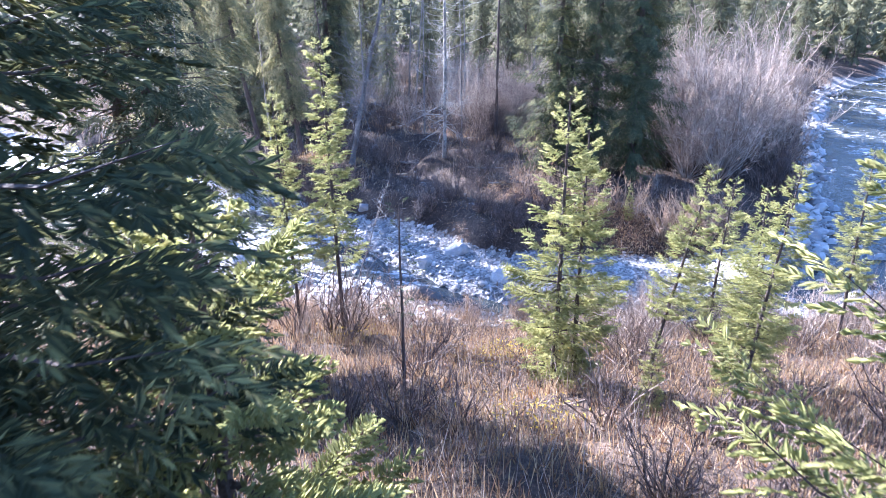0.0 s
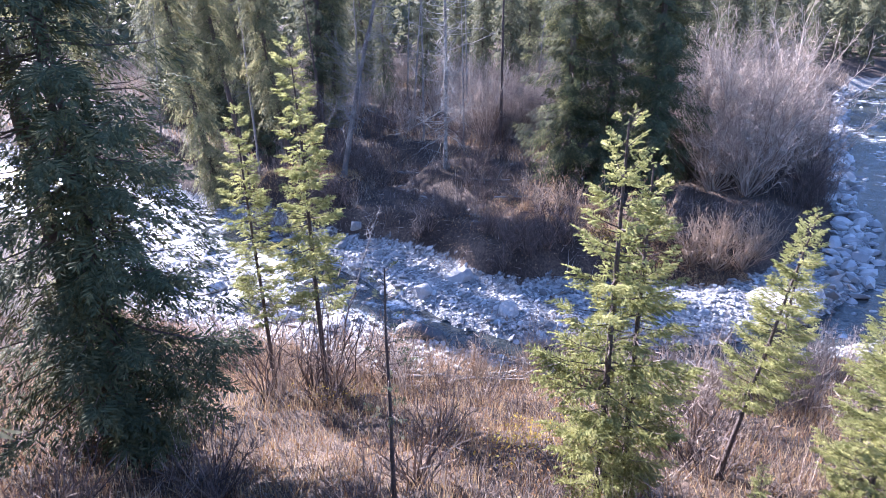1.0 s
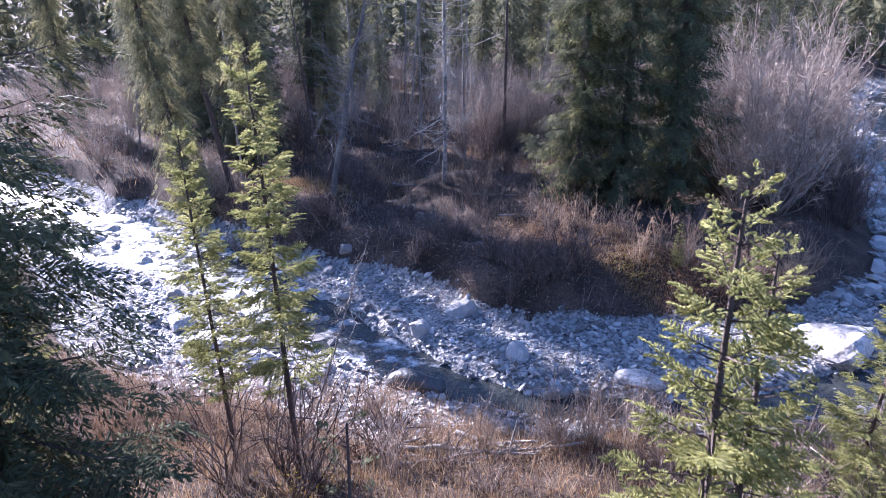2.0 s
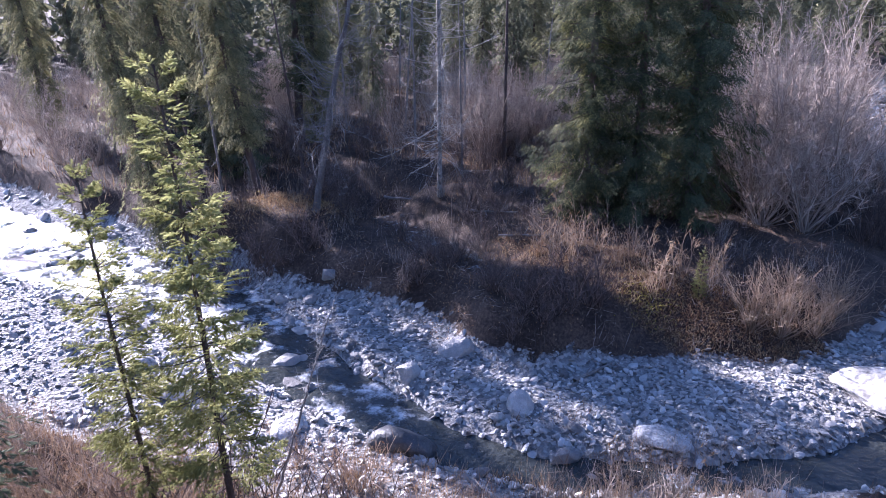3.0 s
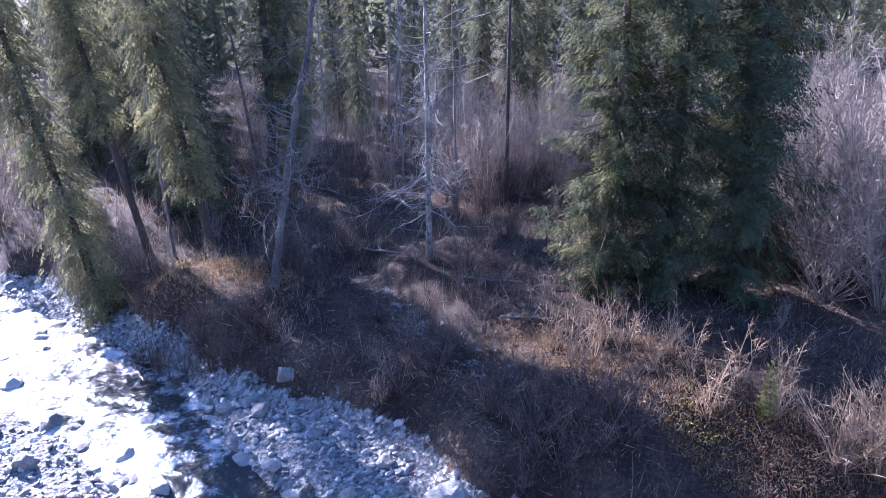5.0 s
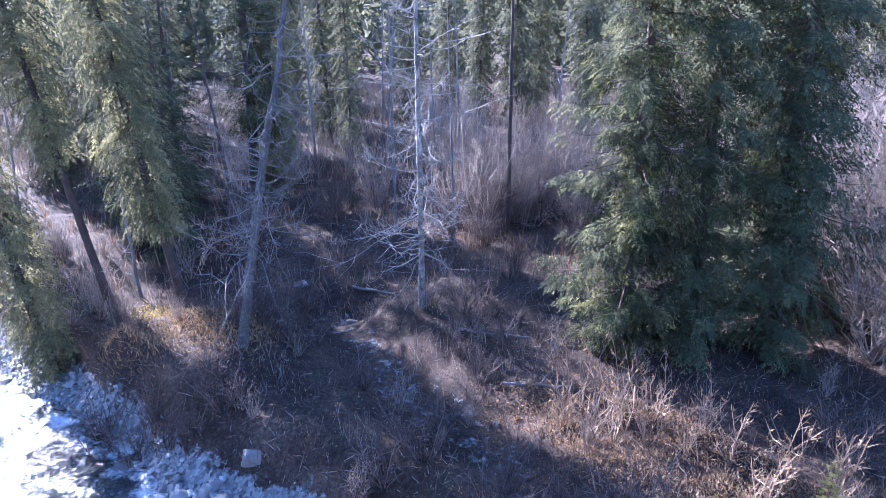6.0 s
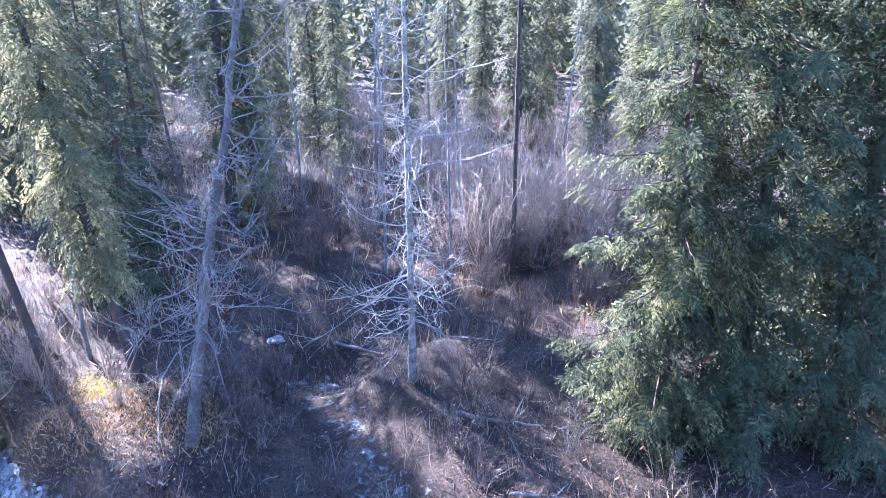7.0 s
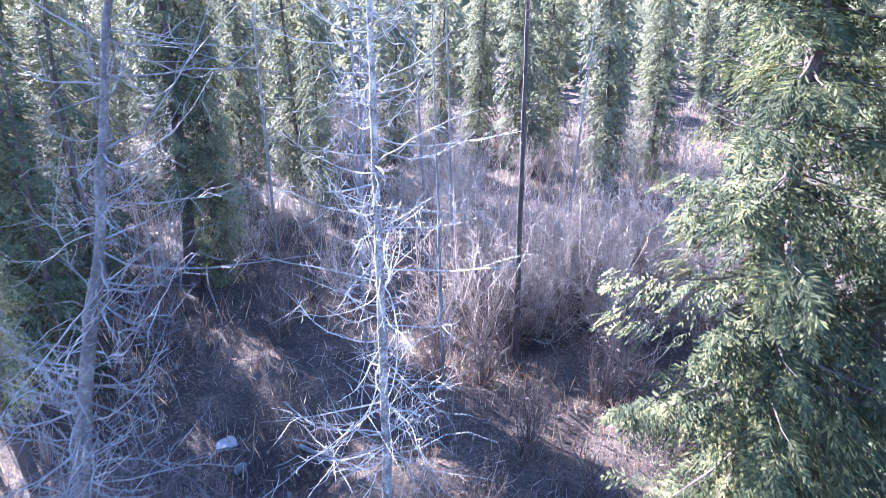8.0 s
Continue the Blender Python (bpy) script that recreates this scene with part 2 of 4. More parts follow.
def tubes(paths, radii, sides=5):
    """Tapered round stems along paths of shape (n, k, 3); their radii (n, k)."""
    n, k, _ = paths.shape
    t = np.empty_like(paths)
    t[:, 1:-1] = paths[:, 2:] - paths[:, :-2]
    t[:, 0], t[:, -1] = paths[:, 1] - paths[:, 0], paths[:, -1] - paths[:, -2]
    t = unit(t)
    s0, _ = side_vectors(unit(paths[:, -1] - paths[:, 0]))
    s = unit(s0[:, None] - t * (s0[:, None] * t).sum(-1, keepdims=True))
    u = np.cross(t, s)
    a = np.arange(sides) * 2 * np.pi / sides
    v = paths[:, :, None] + (s[:, :, None] * np.cos(a)[:, None] + u[:, :, None] * np.sin(a)[:, None]) * radii[:, :, None, None]
    i, j = np.meshgrid(np.arange(k - 1), np.arange(sides), indexing="ij")
    q = np.stack([i * sides + j, i * sides + (j + 1) % sides, (i + 1) * sides + (j + 1) % sides, (i + 1) * sides + j], -1).reshape(-1, 4)
    f = (q[None] + (k * sides) * np.arange(n)[:, None, None]).reshape(-1, 4)
    return v.reshape(-1, 3), f


def join(*pieces):
    vs, fs, o = [], [], 0
    for v, f in pieces:
        vs.append(v)
        fs.append(f + o)
        o += len(v)
    return np.concatenate(vs), np.concatenate(fs)


def stone_shape(seed, flat=0.6, detail=2):
    """An angular stone: a ball cut by random planes."""
    r = np.random.default_rng(seed)
    bm = bmesh.new()
    bmesh.ops.create_icosphere(bm, subdivisions=detail, radius=1.0)
    v = np.array([x.co[:] for x in bm.verts])
    f = np.array([[x.index for x in p.verts] for p in bm.faces])
    bm.free()
    for _ in range(13):
        nrm = unit(r.normal(size=3))
        d = v @ nrm
        cut = r.uniform(0.5, 0.85)
        v -= np.maximum(d - cut, 0)[:, None] * nrm * 0.9
    v *= np.array([1.0, r.uniform(0.6, 0.9), flat * r.uniform(0.8, 1.1)])
    v += (0.03 if detail < 3 else 0.012) * r.normal(size=v.shape)
    return v, f


# ---- the lie of the land ----
BED = [(-60, 60, 3.5), (-24, 35, 3.2), (-14, 28, 3.0), (-9, 24.6, 2.9), (-5.8, 21.2, 3.5), (-3, 19.7, 3.55), (-0.6, 18.1, 2.75), (1.2, 17.45, 2.1),
       (2.5, 17.4, 1.95), (4, 17.85, 2.25), (5.3, 17.95, 2.2), (7, 17.8, 1.95), (8.5, 18.2, 2.15), (11.5, 19.4, 2.2), (15, 22.6, 2.7), (17.4, 27.0, 2.9), (20.6, 33.5, 2.9), (24, 40.5, 2.7),
       (27.5, 47, 2.7), (31.5, 54, 3.0), (42, 66, 3.5), (80, 95, 4.0)]
STREAM = [(-60, 60, 2.4), (-24, 35, 2.2), (-14, 28.4, 1.9), (-9.3, 25.7, 1.6), (-6.2, 23.9, 1.4), (-4.4, 21.8, 1.1), (-3, 20.2, 0.9), (-1.2, 18.6, 0.65),
          (0.3, 17.3, 0.5), (2.2, 16.5, 0.4), (4.6, 16.4, 0.4), (7, 16.7, 0.5), (9.5, 17.6, 0.7), (12.5, 19.4, 1.3), (15.2, 22.6, 1.9), (17.4, 27.0, 2.1),
          (20.6, 33.5, 2.1), (24, 40.5, 2.0), (27.5, 47, 2.0), (31.5, 54, 2.3), (42, 66, 2.8), (80, 95, 3.2)]

DRY = [(-2.4, 30.5, 0.9), (-1.7, 28.6, 0.7), (-0.6, 26.6, 0.7), (0.6, 25.0, 0.9), (1.7, 23.4, 0.6)]


def outside(line, x, y):
    """Distance past the edge of a band along a line of (x, y, half width); minus inside it."""
    best = np.full(np.shape(x), 1e9)
    for (ax, ay, aw), (bx, by, bw) in zip(line[:-1], line[1:]):
        dx, dy = bx - ax, by - ay
        s = np.clip(((x - ax) * dx + (y - ay) * dy) / (dx * dx + dy * dy), 0, 1)
        best = np.minimum(best, np.hypot(x - ax - s * dx, y - ay - s * dy) - (aw + s * (bw - aw)))
    return best


def step(a, b, x):
    s = np.clip((x - a) / (b - a), 0, 1)
    return s * s * (3 - 2 * s)


def waves(x, y, f, seed):
    r = np.random.default_rng(seed)
    out = 0
    for i in range(7):
        a, k = r.uniform(0, 6.28), f * r.uniform(0.6, 1.7)
        out = out + np.sin((x * np.cos(a) + y * np.sin(a)) * k + r.uniform(0, 6.28))
    return out / 3.7


def height(x, y):
    x, y = np.asarray(x, float), np.asarray(y, float)
    e = outside(BED, x, y) + 0.25 * waves(x, y, 2.2, 3)
    w = outside(STREAM, x, y)
    far = step(15, 20, y)
    rise = 0.36 * np.clip(14.8 - y, 0, 12.4) + 0.07 * np.clip(2.4 - y, 0, 60)
    knoll = 0.6 * step(1.0, 0.6, np.hypot((x + 4.7) / 2.3, (y - 26.4) / 1.9) + 0.06 * waves(x, y, 2.0, 8))
    hollow = -0.75 * np.exp(-(((x + 2.6) / 3.2) ** 2 + ((y - 31.4) / 2.0) ** 2) ** 2) - 0.6 * np.exp(-(((x + 7.2) / 2.0) ** 2 + ((y - 30.6) / 2.0) ** 2))
    hollow = hollow - 0.5 * step(0.7, -0.5, outside(DRY, x, y)) + 0.34 * np.exp(-(((x - 0.3) / 2.2) ** 2 + ((y - 29.2) / 2.2) ** 2))
    land = hollow + 0.05 + 0.6 * far + rise + knoll + step(0.3, 3, e) * (0.11 * waves(x, y, 1.1, 5) + 0.06 * waves(x, y, 4.0, 6) + 0.045 * waves(x, y, 7.0, 12))
    bed = -0.28 + 0.06 * waves(x, y, 2.5, 9) - 0.45 * step(0.35, -0.5, w)
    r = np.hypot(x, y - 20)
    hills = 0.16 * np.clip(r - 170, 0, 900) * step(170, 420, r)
    t = step(-0.15, 0.75 + 1.5 * step(2.5, 5.0, x), e)
    return bed * (1 - t) + land * t + hills


def ground_z(x, y):
    return float(height(np.array([x]), np.array([y]))[0])


def stretched(lo, hi, fine_lo, fine_hi, cell, n_out):
    mid = np.arange(fine_lo, fine_hi + cell, cell)
    g = np.linspace(0, 1, n_out + 1)[1:] ** 2.6
    return np.concatenate([(fine_lo - g * (fine_lo - lo))[::-1], mid, mid[-1] + g * (hi - mid[-1])])


gx, gy = stretched(-700, 700, -18, 22, 0.28, 56), stretched(-250, 900, -4, 42, 0.28, 56)
X, Y = np.meshgrid(gx, gy)
Z = height(X, Y)
i, j = np.meshgrid(np.arange(len(gy) - 1), np.arange(len(gx) - 1), indexing="ij")
q = np.stack([i * len(gx) + j, i * len(gx) + j + 1, (i + 1) * len(gx) + j + 1, (i + 1) * len(gx) + j], -1).reshape(-1, 4)
cx, cy = (X.ravel()[q].mean(1), Y.ravel()[q].mean(1))
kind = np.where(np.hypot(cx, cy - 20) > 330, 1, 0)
ground_mesh = make_mesh("ground", np.stack([X, Y, Z], -1).reshape(-1, 3), q, [floor_mat, hazy_hill], kind, True)
stony = ground_mesh.attributes.new("stony", "FLOAT", "POINT")
stony.data.foreach_set("value", np.maximum(step(0.7, -0.5, outside(BED, X, Y) + 0.25 * waves(X, Y, 2.2, 3)), 0.40 * step(0.6, -0.4, outside(DRY, X, Y))).astype(np.float32).ravel())
ground = new("ground", ground_mesh)
tagged(ground, "rough forest floor of brown litter with a stony creek bed", "ground", kind="structure")

# water: a strip along the stream, rougher where it drops over stones; extra foam on the left paints sun glare
nodes = np.array(STREAM, float)
seg = np.r_[0, np.cumsum(np.hypot(*(nodes[1:, :2] - nodes[:-1, :2]).T))]
along = np.concatenate([np.linspace(0, seg[1], 60)[:-1], np.arange(seg[1], seg[14], 0.09), np.linspace(seg[14], seg[-1], 200)])
c = np.stack([np.interp(along, seg, nodes[:, k]) for k in range(3)], -1)
for _ in range(30):
    c[1:-1, :2] = 0.5 * c[1:-1, :2] + 0.25 * (c[:-2, :2] + c[2:, :2])
tang = unit(np.gradient(c[:, :2], axis=0))
across = np.linspace(-1.25, 1.25, 45)
WX = c[:, 0, None] - tang[:, 1, None] * across * c[:, 2, None]
WY = c[:, 1, None] + tang[:, 0, None] * across * c[:, 2, None]
rapid_glare = step(-1.5, -5, WX) * 0.21 + 0.08 * step(10, 14, WX) + 0.12 * waves(WX, WY, 1.2, 21) + 0.03
WZ = -0.45 + 0.035 * waves(WX, WY, 5, 22) * (0.5 + 2 * np.clip(rapid_glare, 0, 1)) + 0.02 * waves(WX, WY, 14, 23) * (0.4 + 3 * np.clip(rapid_glare, 0, 1))
nw = WX.shape[1]
i, j = np.meshgrid(np.arange(len(c) - 1), np.arange(nw - 1), indexing="ij")
q = np.stack([i * nw + j, (i + 1) * nw + j, (i + 1) * nw + j + 1, i * nw + j + 1], -1).reshape(-1, 4)
water_mesh = make_mesh("water", np.stack([WX, WY, WZ], -1).reshape(-1, 3), q, [water_mat], None, True)
att = water_mesh.attributes.new("rapid_glare", "FLOAT", "POINT")
att.data.foreach_set("value", rapid_glare.astype(np.float32).ravel())
water = tagged(new("water", water_mesh), "shallow clear creek water breaking white over stones, with sun glare put into the white", "creek", kind="structure")


# ---- stones ----
def place(ob, x, y, sink=0.0, turn=None, scale=1.0, lean=(0, 0)):
    ob.matrix_basis = spot(x, y, sink, turn, scale, lean)
    return ob


def spot(x, y, sink=0.0, turn=None, scale=1.0, lean=(0, 0)):
    turn = rng.uniform(0, 360) if turn is None else turn
    return pose(x, y, ground_z(x, y) - sink, lean[0], lean[1], 0) @ pose(0, 0, 0, 0, 0, turn) @ Matrix.Scale(scale, 4)


stone_meshes = [make_mesh("stone", *stone_shape(50 + s, 0.45 + 0.08 * (s % 4), 3 if s < 4 else 2), [stone_mat], None, False) for s in range(12)]


def boulder(x, y, size, label, mesh=0, turn=0, sink=0.25, name="boulder"):
    ob = new(name, stone_meshes[mesh])
    place(ob, x, y, -size * 0.05, turn, size * 0.55)
    return tagged(ob, label, "boulder", "creek boulders")


# This boulder stands in sun; its near-side shade is in the colour.
shaded_wet_rock = boulder(-0.55, 17.2, 1.25, "large rounded wet boulder at the edge of the water, darkened for its shaded face", 0, 10)
shaded_wet_rock.data = make_mesh("stone", *stone_shape(50, 0.5, 3), [shaded_wet_stone], None, True)
pale_meshes = [make_mesh("stone", *stone_shape(90 + s, 0.5, 3), [pale_stone], None, False) for s in range(2)]
for x, y, size, k in ((8.75, 18.75, 2.1, 0), (3.9, 17.3, 0.95, 1), (-5.2, 18.9, 1.0, 1), (-4.0, 18.3, 0.8, 0), (-2.6, 17.6, 0.75, 1), (-6.3, 20.0, 0.8, 0)):
    rock = boulder(x, y, size, "large pale sunlit layered boulder on the stony bank", 0, 40 * x)
    rock.data = pale_meshes[k]
boulder(-0.55, 19.5, 0.85, "brownish grey boulder beside the shaded water", 2, 60)
boulder(0.4, 20.4, 0.8, "flat-topped grey boulder on the gravel bar", 3, 20)
boulder(-2.9, 19.9, 0.75, "wet grey boulder in the creek", 5, 40)
boulder(-3.5, 23.6, 0.6, "rounded grey boulder under the bank", 0, 90)
boulder(-2.8, 23.8, 0.55, "rounded grey boulder under the bank", 2, 10)
boulder(1.6, 18.3, 0.7, "flat grey boulder on the gravel bar", 3, 100)
boulder(2.2, 17.0, 0.6, "grey boulder at the edge of the water", 1, 30)
boulder(-9.6, 26.2, 0.9, "dark wet boulder in the white water", 5, 30)
boulder(-7.7, 23.9, 0.8, "dark wet boulder in the white water", 2, 70)
boulder(-11.5, 27.6, 1.2, "long flat boulder in the rapids", 3, 20)

count = 0
while count < 150:
    x = rng.uniform(-11, 10)
    y = rng.uniform(15, 29)
    e = outside(BED, np.array([x]), np.array([y]))[0]
    if e > 0.1:
        continue
    size = 0.16 + 0.3 * rng.random() ** 2.5
    k = int(rng.integers(4, 12))
    ob = new("stone", stone_meshes[k])
    place(ob, x, y, -size * 0.12, None, size * 0.62, (rng.uniform(-15, 15), rng.uniform(-15, 15)))
    tagged(ob, "angular grey stone lying in the creek bed", "stone", "creek stones")
    count += 1


def scatter_stones(name, n, region, lo, hi, label, max_edge=0.25):
    x0, x1, y0, y1 = region
    base = [stone_shape(200 + s, 0.5, 1) for s in range(10)]
    x, y = rng.uniform(x0, x1, n * 6), rng.uniform(y0, y1, n * 6)
    e = outside(BED, x, y) + 0.25 * waves(x, y, 2.2, 3)
    keep = np.flatnonzero(e < max_edge * rng.random(len(e)))[:n]
    x, y = x[keep], y[keep]
    z = height(x, y)
    size = lo + (hi - lo) * rng.random(len(x)) ** 2.5
    vs, fs = [], []
    nv = len(base[0][0])
    for s in range(10):
        m = np.arange(s, len(x), 10)
        a, t1, t2 = rng.uniform(0, 6.28, len(m)), rng.normal(0, 0.35, len(m)), rng.normal(0, 0.35, len(m))
        v = base[s][0][None] * size[m, None, None] * 0.55
        vx = v[..., 0] * np.cos(a)[:, None] - v[..., 1] * np.sin(a)[:, None]
        vy = v[..., 0] * np.sin(a)[:, None] + v[..., 1] * np.cos(a)[:, None]
        vz = v[..., 2] + vx * t1[:, None] + vy * t2[:, None]
        v = np.stack([vx + x[m, None], vy + y[m, None], vz + (z[m] + size[m] * 0.08)[:, None]], -1)
        vs.append(v.reshape(-1, 3))
        fs.append((base[s][1][None] + nv * np.arange(len(m))[:, None, None]).reshape(-1, 3))
    v, f = join(*zip(vs, fs))
    return tagged(new(name, make_mesh(name, v, f, [cobble_mat])), label, "cobbles", kind="stuff")


def stream_stones(n, lo, hi, x0, x1, label):
    """Stones that stand out of the running water."""
    made = 0
    while made < n:
        x, y = rng.uniform(x0, x1), rng.uniform(15, 34)
        if outside(STREAM, np.array([x]), np.array([y]))[0] > 0.2:
            continue
        size = lo + (hi - lo) * rng.random() ** 2
        ob = new("stone", stone_meshes[int(rng.integers(4, 12))])
        ob.matrix_basis = pose(x, y, -0.5 - 0.05 * size, rng.uniform(-12, 12), rng.uniform(-12, 12), rng.uniform(0, 360)) @ Matrix.Scale(size * 0.55, 4)
        tagged(ob, label, "stone", "stones in the water")
        made += 1


stream_stones(130, 0.2, 0.8, -14, -2, "wet stone standing out of the white water")
stream_stones(30, 0.15, 0.5, -2, 11, "wet stone standing out of the shallow water")
stream_stones(30, 0.3, 0.9, 11, 24, "dark wet stone in the farther creek arm")
scatter_stones("cobbles", 10500, (-12, 11, 14, 30), 0.05, 0.24, "angular grey cobbles covering the creek bed")
scatter_stones("far_cobbles", 3500, (10, 34, 17, 60), 0.12, 0.8, "grey stones in the farther arm of the creek")
scatter_stones("upstream_cobbles", 1200, (-40, -11, 24, 48), 0.1, 0.45, "pale stones in the upstream creek bed")


# ---- trees ----
def fans(base, axis, normal, length, width, pairs=4, solid=False, sag=0.25, spread=0.95, r=None):
    """Flat needled sprays: a leading shoot and pairs of side shoots in one plane, all facing one way."""
    n = len(base)
    axis = unit(axis)
    normal = unit(normal - axis * (normal * axis).sum(-1, keepdims=True))
    lateral = np.cross(normal, axis)
    at = np.r_[np.repeat(np.linspace(0.06, 0.8, pairs), 2), 0.74]
    way = np.r_[np.tile([1.0, -1.0], pairs), 0.0]
    k = len(at)
    s = np.clip(at[None] + r.normal(0, 0.05, (n, k)), 0, 0.95)
    ln = length[:, None]
    p = base[:, None] + axis[:, None] * (ln * s)[..., None]
    p[..., 2] -= sag * ln * s ** 2
    angle = spread * (1 - 0.35 * s) * r.uniform(0.7, 1.25, (n, k))
    d = axis[:, None] * np.cos(angle)[..., None] + lateral[:, None] * (way * np.sin(angle))[..., None] + normal[:, None] * r.normal(0.02, 0.08, (n, k))[..., None]
    d[..., 2] -= sag * (0.4 + s)
    d = unit(d)
    sl = ln * (0.40 - 0.2 * s) * r.uniform(0.7, 1.25, (n, k)) * np.where(way == 0, 1.2, 1.0)
    flat = unit(np.cross(np.broadcast_to(normal[:, None], d.shape), d))
    up = np.cross(d, flat)
    roll = r.normal(0, 0.16, (n, k))[..., None]
    a, b = flat * np.cos(roll) + up * np.sin(roll), up * np.cos(roll) - flat * np.sin(roll)
    w = (width * r.uniform(0.8, 1.25, (n, k)))[..., None]
    out = []
    for turn in ((0, 1) if solid else (0,)):
        x, y = (a, b) if turn == 0 else (b, -a)
        v = np.empty((n, k, 4, 3))
        v[:, :, 0], v[:, :, 2] = p, p + d * sl[..., None]
        mid = p + d * (sl * 0.55)[..., None]
        v[:, :, 1], v[:, :, 3] = mid + (x - 0.35 * y) * w * 0.5, mid - (x + 0.35 * y) * w * 0.5
        f = np.array([[0, 1, 2], [0, 2, 3]])[None] + 4 * np.arange(n * k)[:, None, None]
        out.append((v.reshape(-1, 3), f.reshape(-1, 3)))
    return join(*out)


def spruce(label, tall, reach, trunk_r, mat=None, seed=1, rows=13, bare=0.05, droop=0.35, taper=0.75, wild=0.35, frond=0.4, shoot=0.034, gap=0.08, hang=0.3, upturn=0.3, pairs=4, solid=False, inner=0.12, clump=2.0, core=0, group="spruces"):
    """A spruce: trunk, limbs and a crown of needled sprays. reach: longest limb; bare: share of the trunk without limbs;
    frond, shoot: length of a spray and width of a needled shoot; gap: from spray to spray; hang: how far sprays hang down."""
    r = np.random.default_rng(seed)
    mat = mat or needles
    top = new("spruce_tree")
    tagged(top, label, "spruce tree", group)
    k = 9
    h = np.linspace(0, 1, k)
    bend = np.cumsum(r.normal(0, 0.012 * tall / k, (k, 2)), 0) * (h[:, None] > 0)
    path = np.stack([bend[:, 0], bend[:, 1], h * tall - 0.25 * (h == 0)], -1)[None]
    part("trunk", make_mesh("trunk", *tubes(path, (trunk_r * (1.02 - h) ** 0.85 + 0.006 + 0.25 * trunk_r * (h == 0))[None], 8), [bark], None, True), top)
    n = int(tall * (1 - bare) * rows)
    hh = bare + (1 - bare) * (np.arange(n) + r.random(n)) / n
    hh = np.clip(hh + 0.10 / tall * np.sin(hh * tall * 2 * np.pi / max(0.22, 0.035 * tall)), bare, 0.995)
    prof = np.minimum(1, (hh - bare) / 0.12 * 0.5 + 0.5)
    az = np.arange(n) * 2.4 + r.normal(0, 0.5, n)
    lobes = 1 + 0.16 * np.sin(3 * az + hh * tall * 1.1) + 0.12 * np.sin(2 * az - hh * tall * 2.3)
    ln = reach * ((1 - hh) ** taper) * prof * r.uniform(1 - wild, 1.1, n) * lobes + 0.07
    if core:
        hh, ln, az = np.r_[hh, r.uniform(bare, 0.9, core)], np.r_[ln, r.uniform(0.2, 0.5, core)], np.r_[az, r.uniform(0, 6.28, core)]
        n += core
    out = np.stack([np.cos(az), np.sin(az), 0 * az], -1)
    pitch = np.interp(hh, [0, 0.55, 0.9, 1], [-droop, -droop * 0.45, 0.45, 1.1]) + r.normal(0, 0.08, n)
    start = np.stack([np.interp(hh, h, path[0, :, 0]), np.interp(hh, h, path[0, :, 1]), hh * tall], -1)

    def along(i, q):
        p = start[i] + (q * ln[i])[..., None] * out[i]
        p[..., 2] += ln[i] * (pitch[i] * q * (1 - 0.25 * q) + upturn * 0.6 * q ** 3)
        return p

    s = np.linspace(0, 1, 4)
    limbs = along(np.repeat(np.arange(n)[:, None], 4, 1), np.tile(s, (n, 1)))
    wv, wf = tubes(limbs, np.outer(0.005 + 0.009 * ln, 1.05 - s), 3)
    wf = np.concatenate([wf[:, :3], wf[:, [0, 2, 3]]])
    cnt = np.maximum(2, (ln * (1 - inner) / gap * r.uniform(0.75, 1.25, n)).astype(int))
    idx = np.repeat(np.arange(n), cnt)
    m = len(idx)
    order = np.arange(m) - np.repeat(np.cumsum(cnt) - cnt, cnt)
    q = inner + (1 - inner) * np.clip((order + 1 + r.uniform(-0.4, 0.4, m)) / cnt[idx], 0, 1.02) ** 0.8
    pos = along(idx, q)
    side = np.stack([-out[idx, 1], out[idx, 0], 0 * q], -1)
    sign = np.where(order % 2 == 0, 1.0, -1.0)[:, None]
    tip = (order == cnt[idx] - 1)[:, None]
    axis = out[idx] * (0.5 + 0.35 * q)[:, None] + side * sign * np.where(tip, 0.1, (0.95 - 0.45 * q)[:, None] * r.uniform(0.5, 1.2, (m, 1)))
    axis[:, 2] += 0.4 * pitch[idx] + upturn * q ** 2 - hang * r.uniform(0.3, 1.4, m)
    fl = frond * np.clip(ln[idx] / reach + 0.4, 0.45, 1.1) * r.uniform(0.65, 1.25, m) * (1.2 - 0.4 * q)
    pos += side * sign * (r.random(m) * (1.1 - q) * 0.16 * ln[idx])[:, None]
    pos[:, 2] -= hang * 0.25 * r.random(m) ** 2 * np.minimum(ln[idx], 1.2)
    face = out[idx] * 0.6 + r.normal(0, 0.22, (m, 3)) + np.array([0, 0, 0.7])
    wave = r.normal(0, 1, (5, 3))
    wave = wave / np.linalg.norm(wave, axis=1, keepdims=True) * r.uniform(5, 10, (5, 1)) / max(0.6, min(1.3, reach))
    keep = np.sin(pos @ wave.T + r.uniform(0, 6.28, 5)).sum(1) + r.normal(0, 0.4, m) > -clump
    v, f = join((wv, wf), fans(pos[keep], axis[keep], face[keep], fl[keep], shoot, pairs, solid, 0.12 + 0.3 * hang, r=r))
    part("crown", make_mesh("crown", v, f, [mat, bark], np.r_[np.ones(len(wf)), np.zeros(len(f) - len(wf))]), top)
    return top


def plant(tree, x, y, turn=None, scale=1.0, lean=(0, 0), sink=0.05):
    return place(tree, x, y, sink, turn, scale, lean)


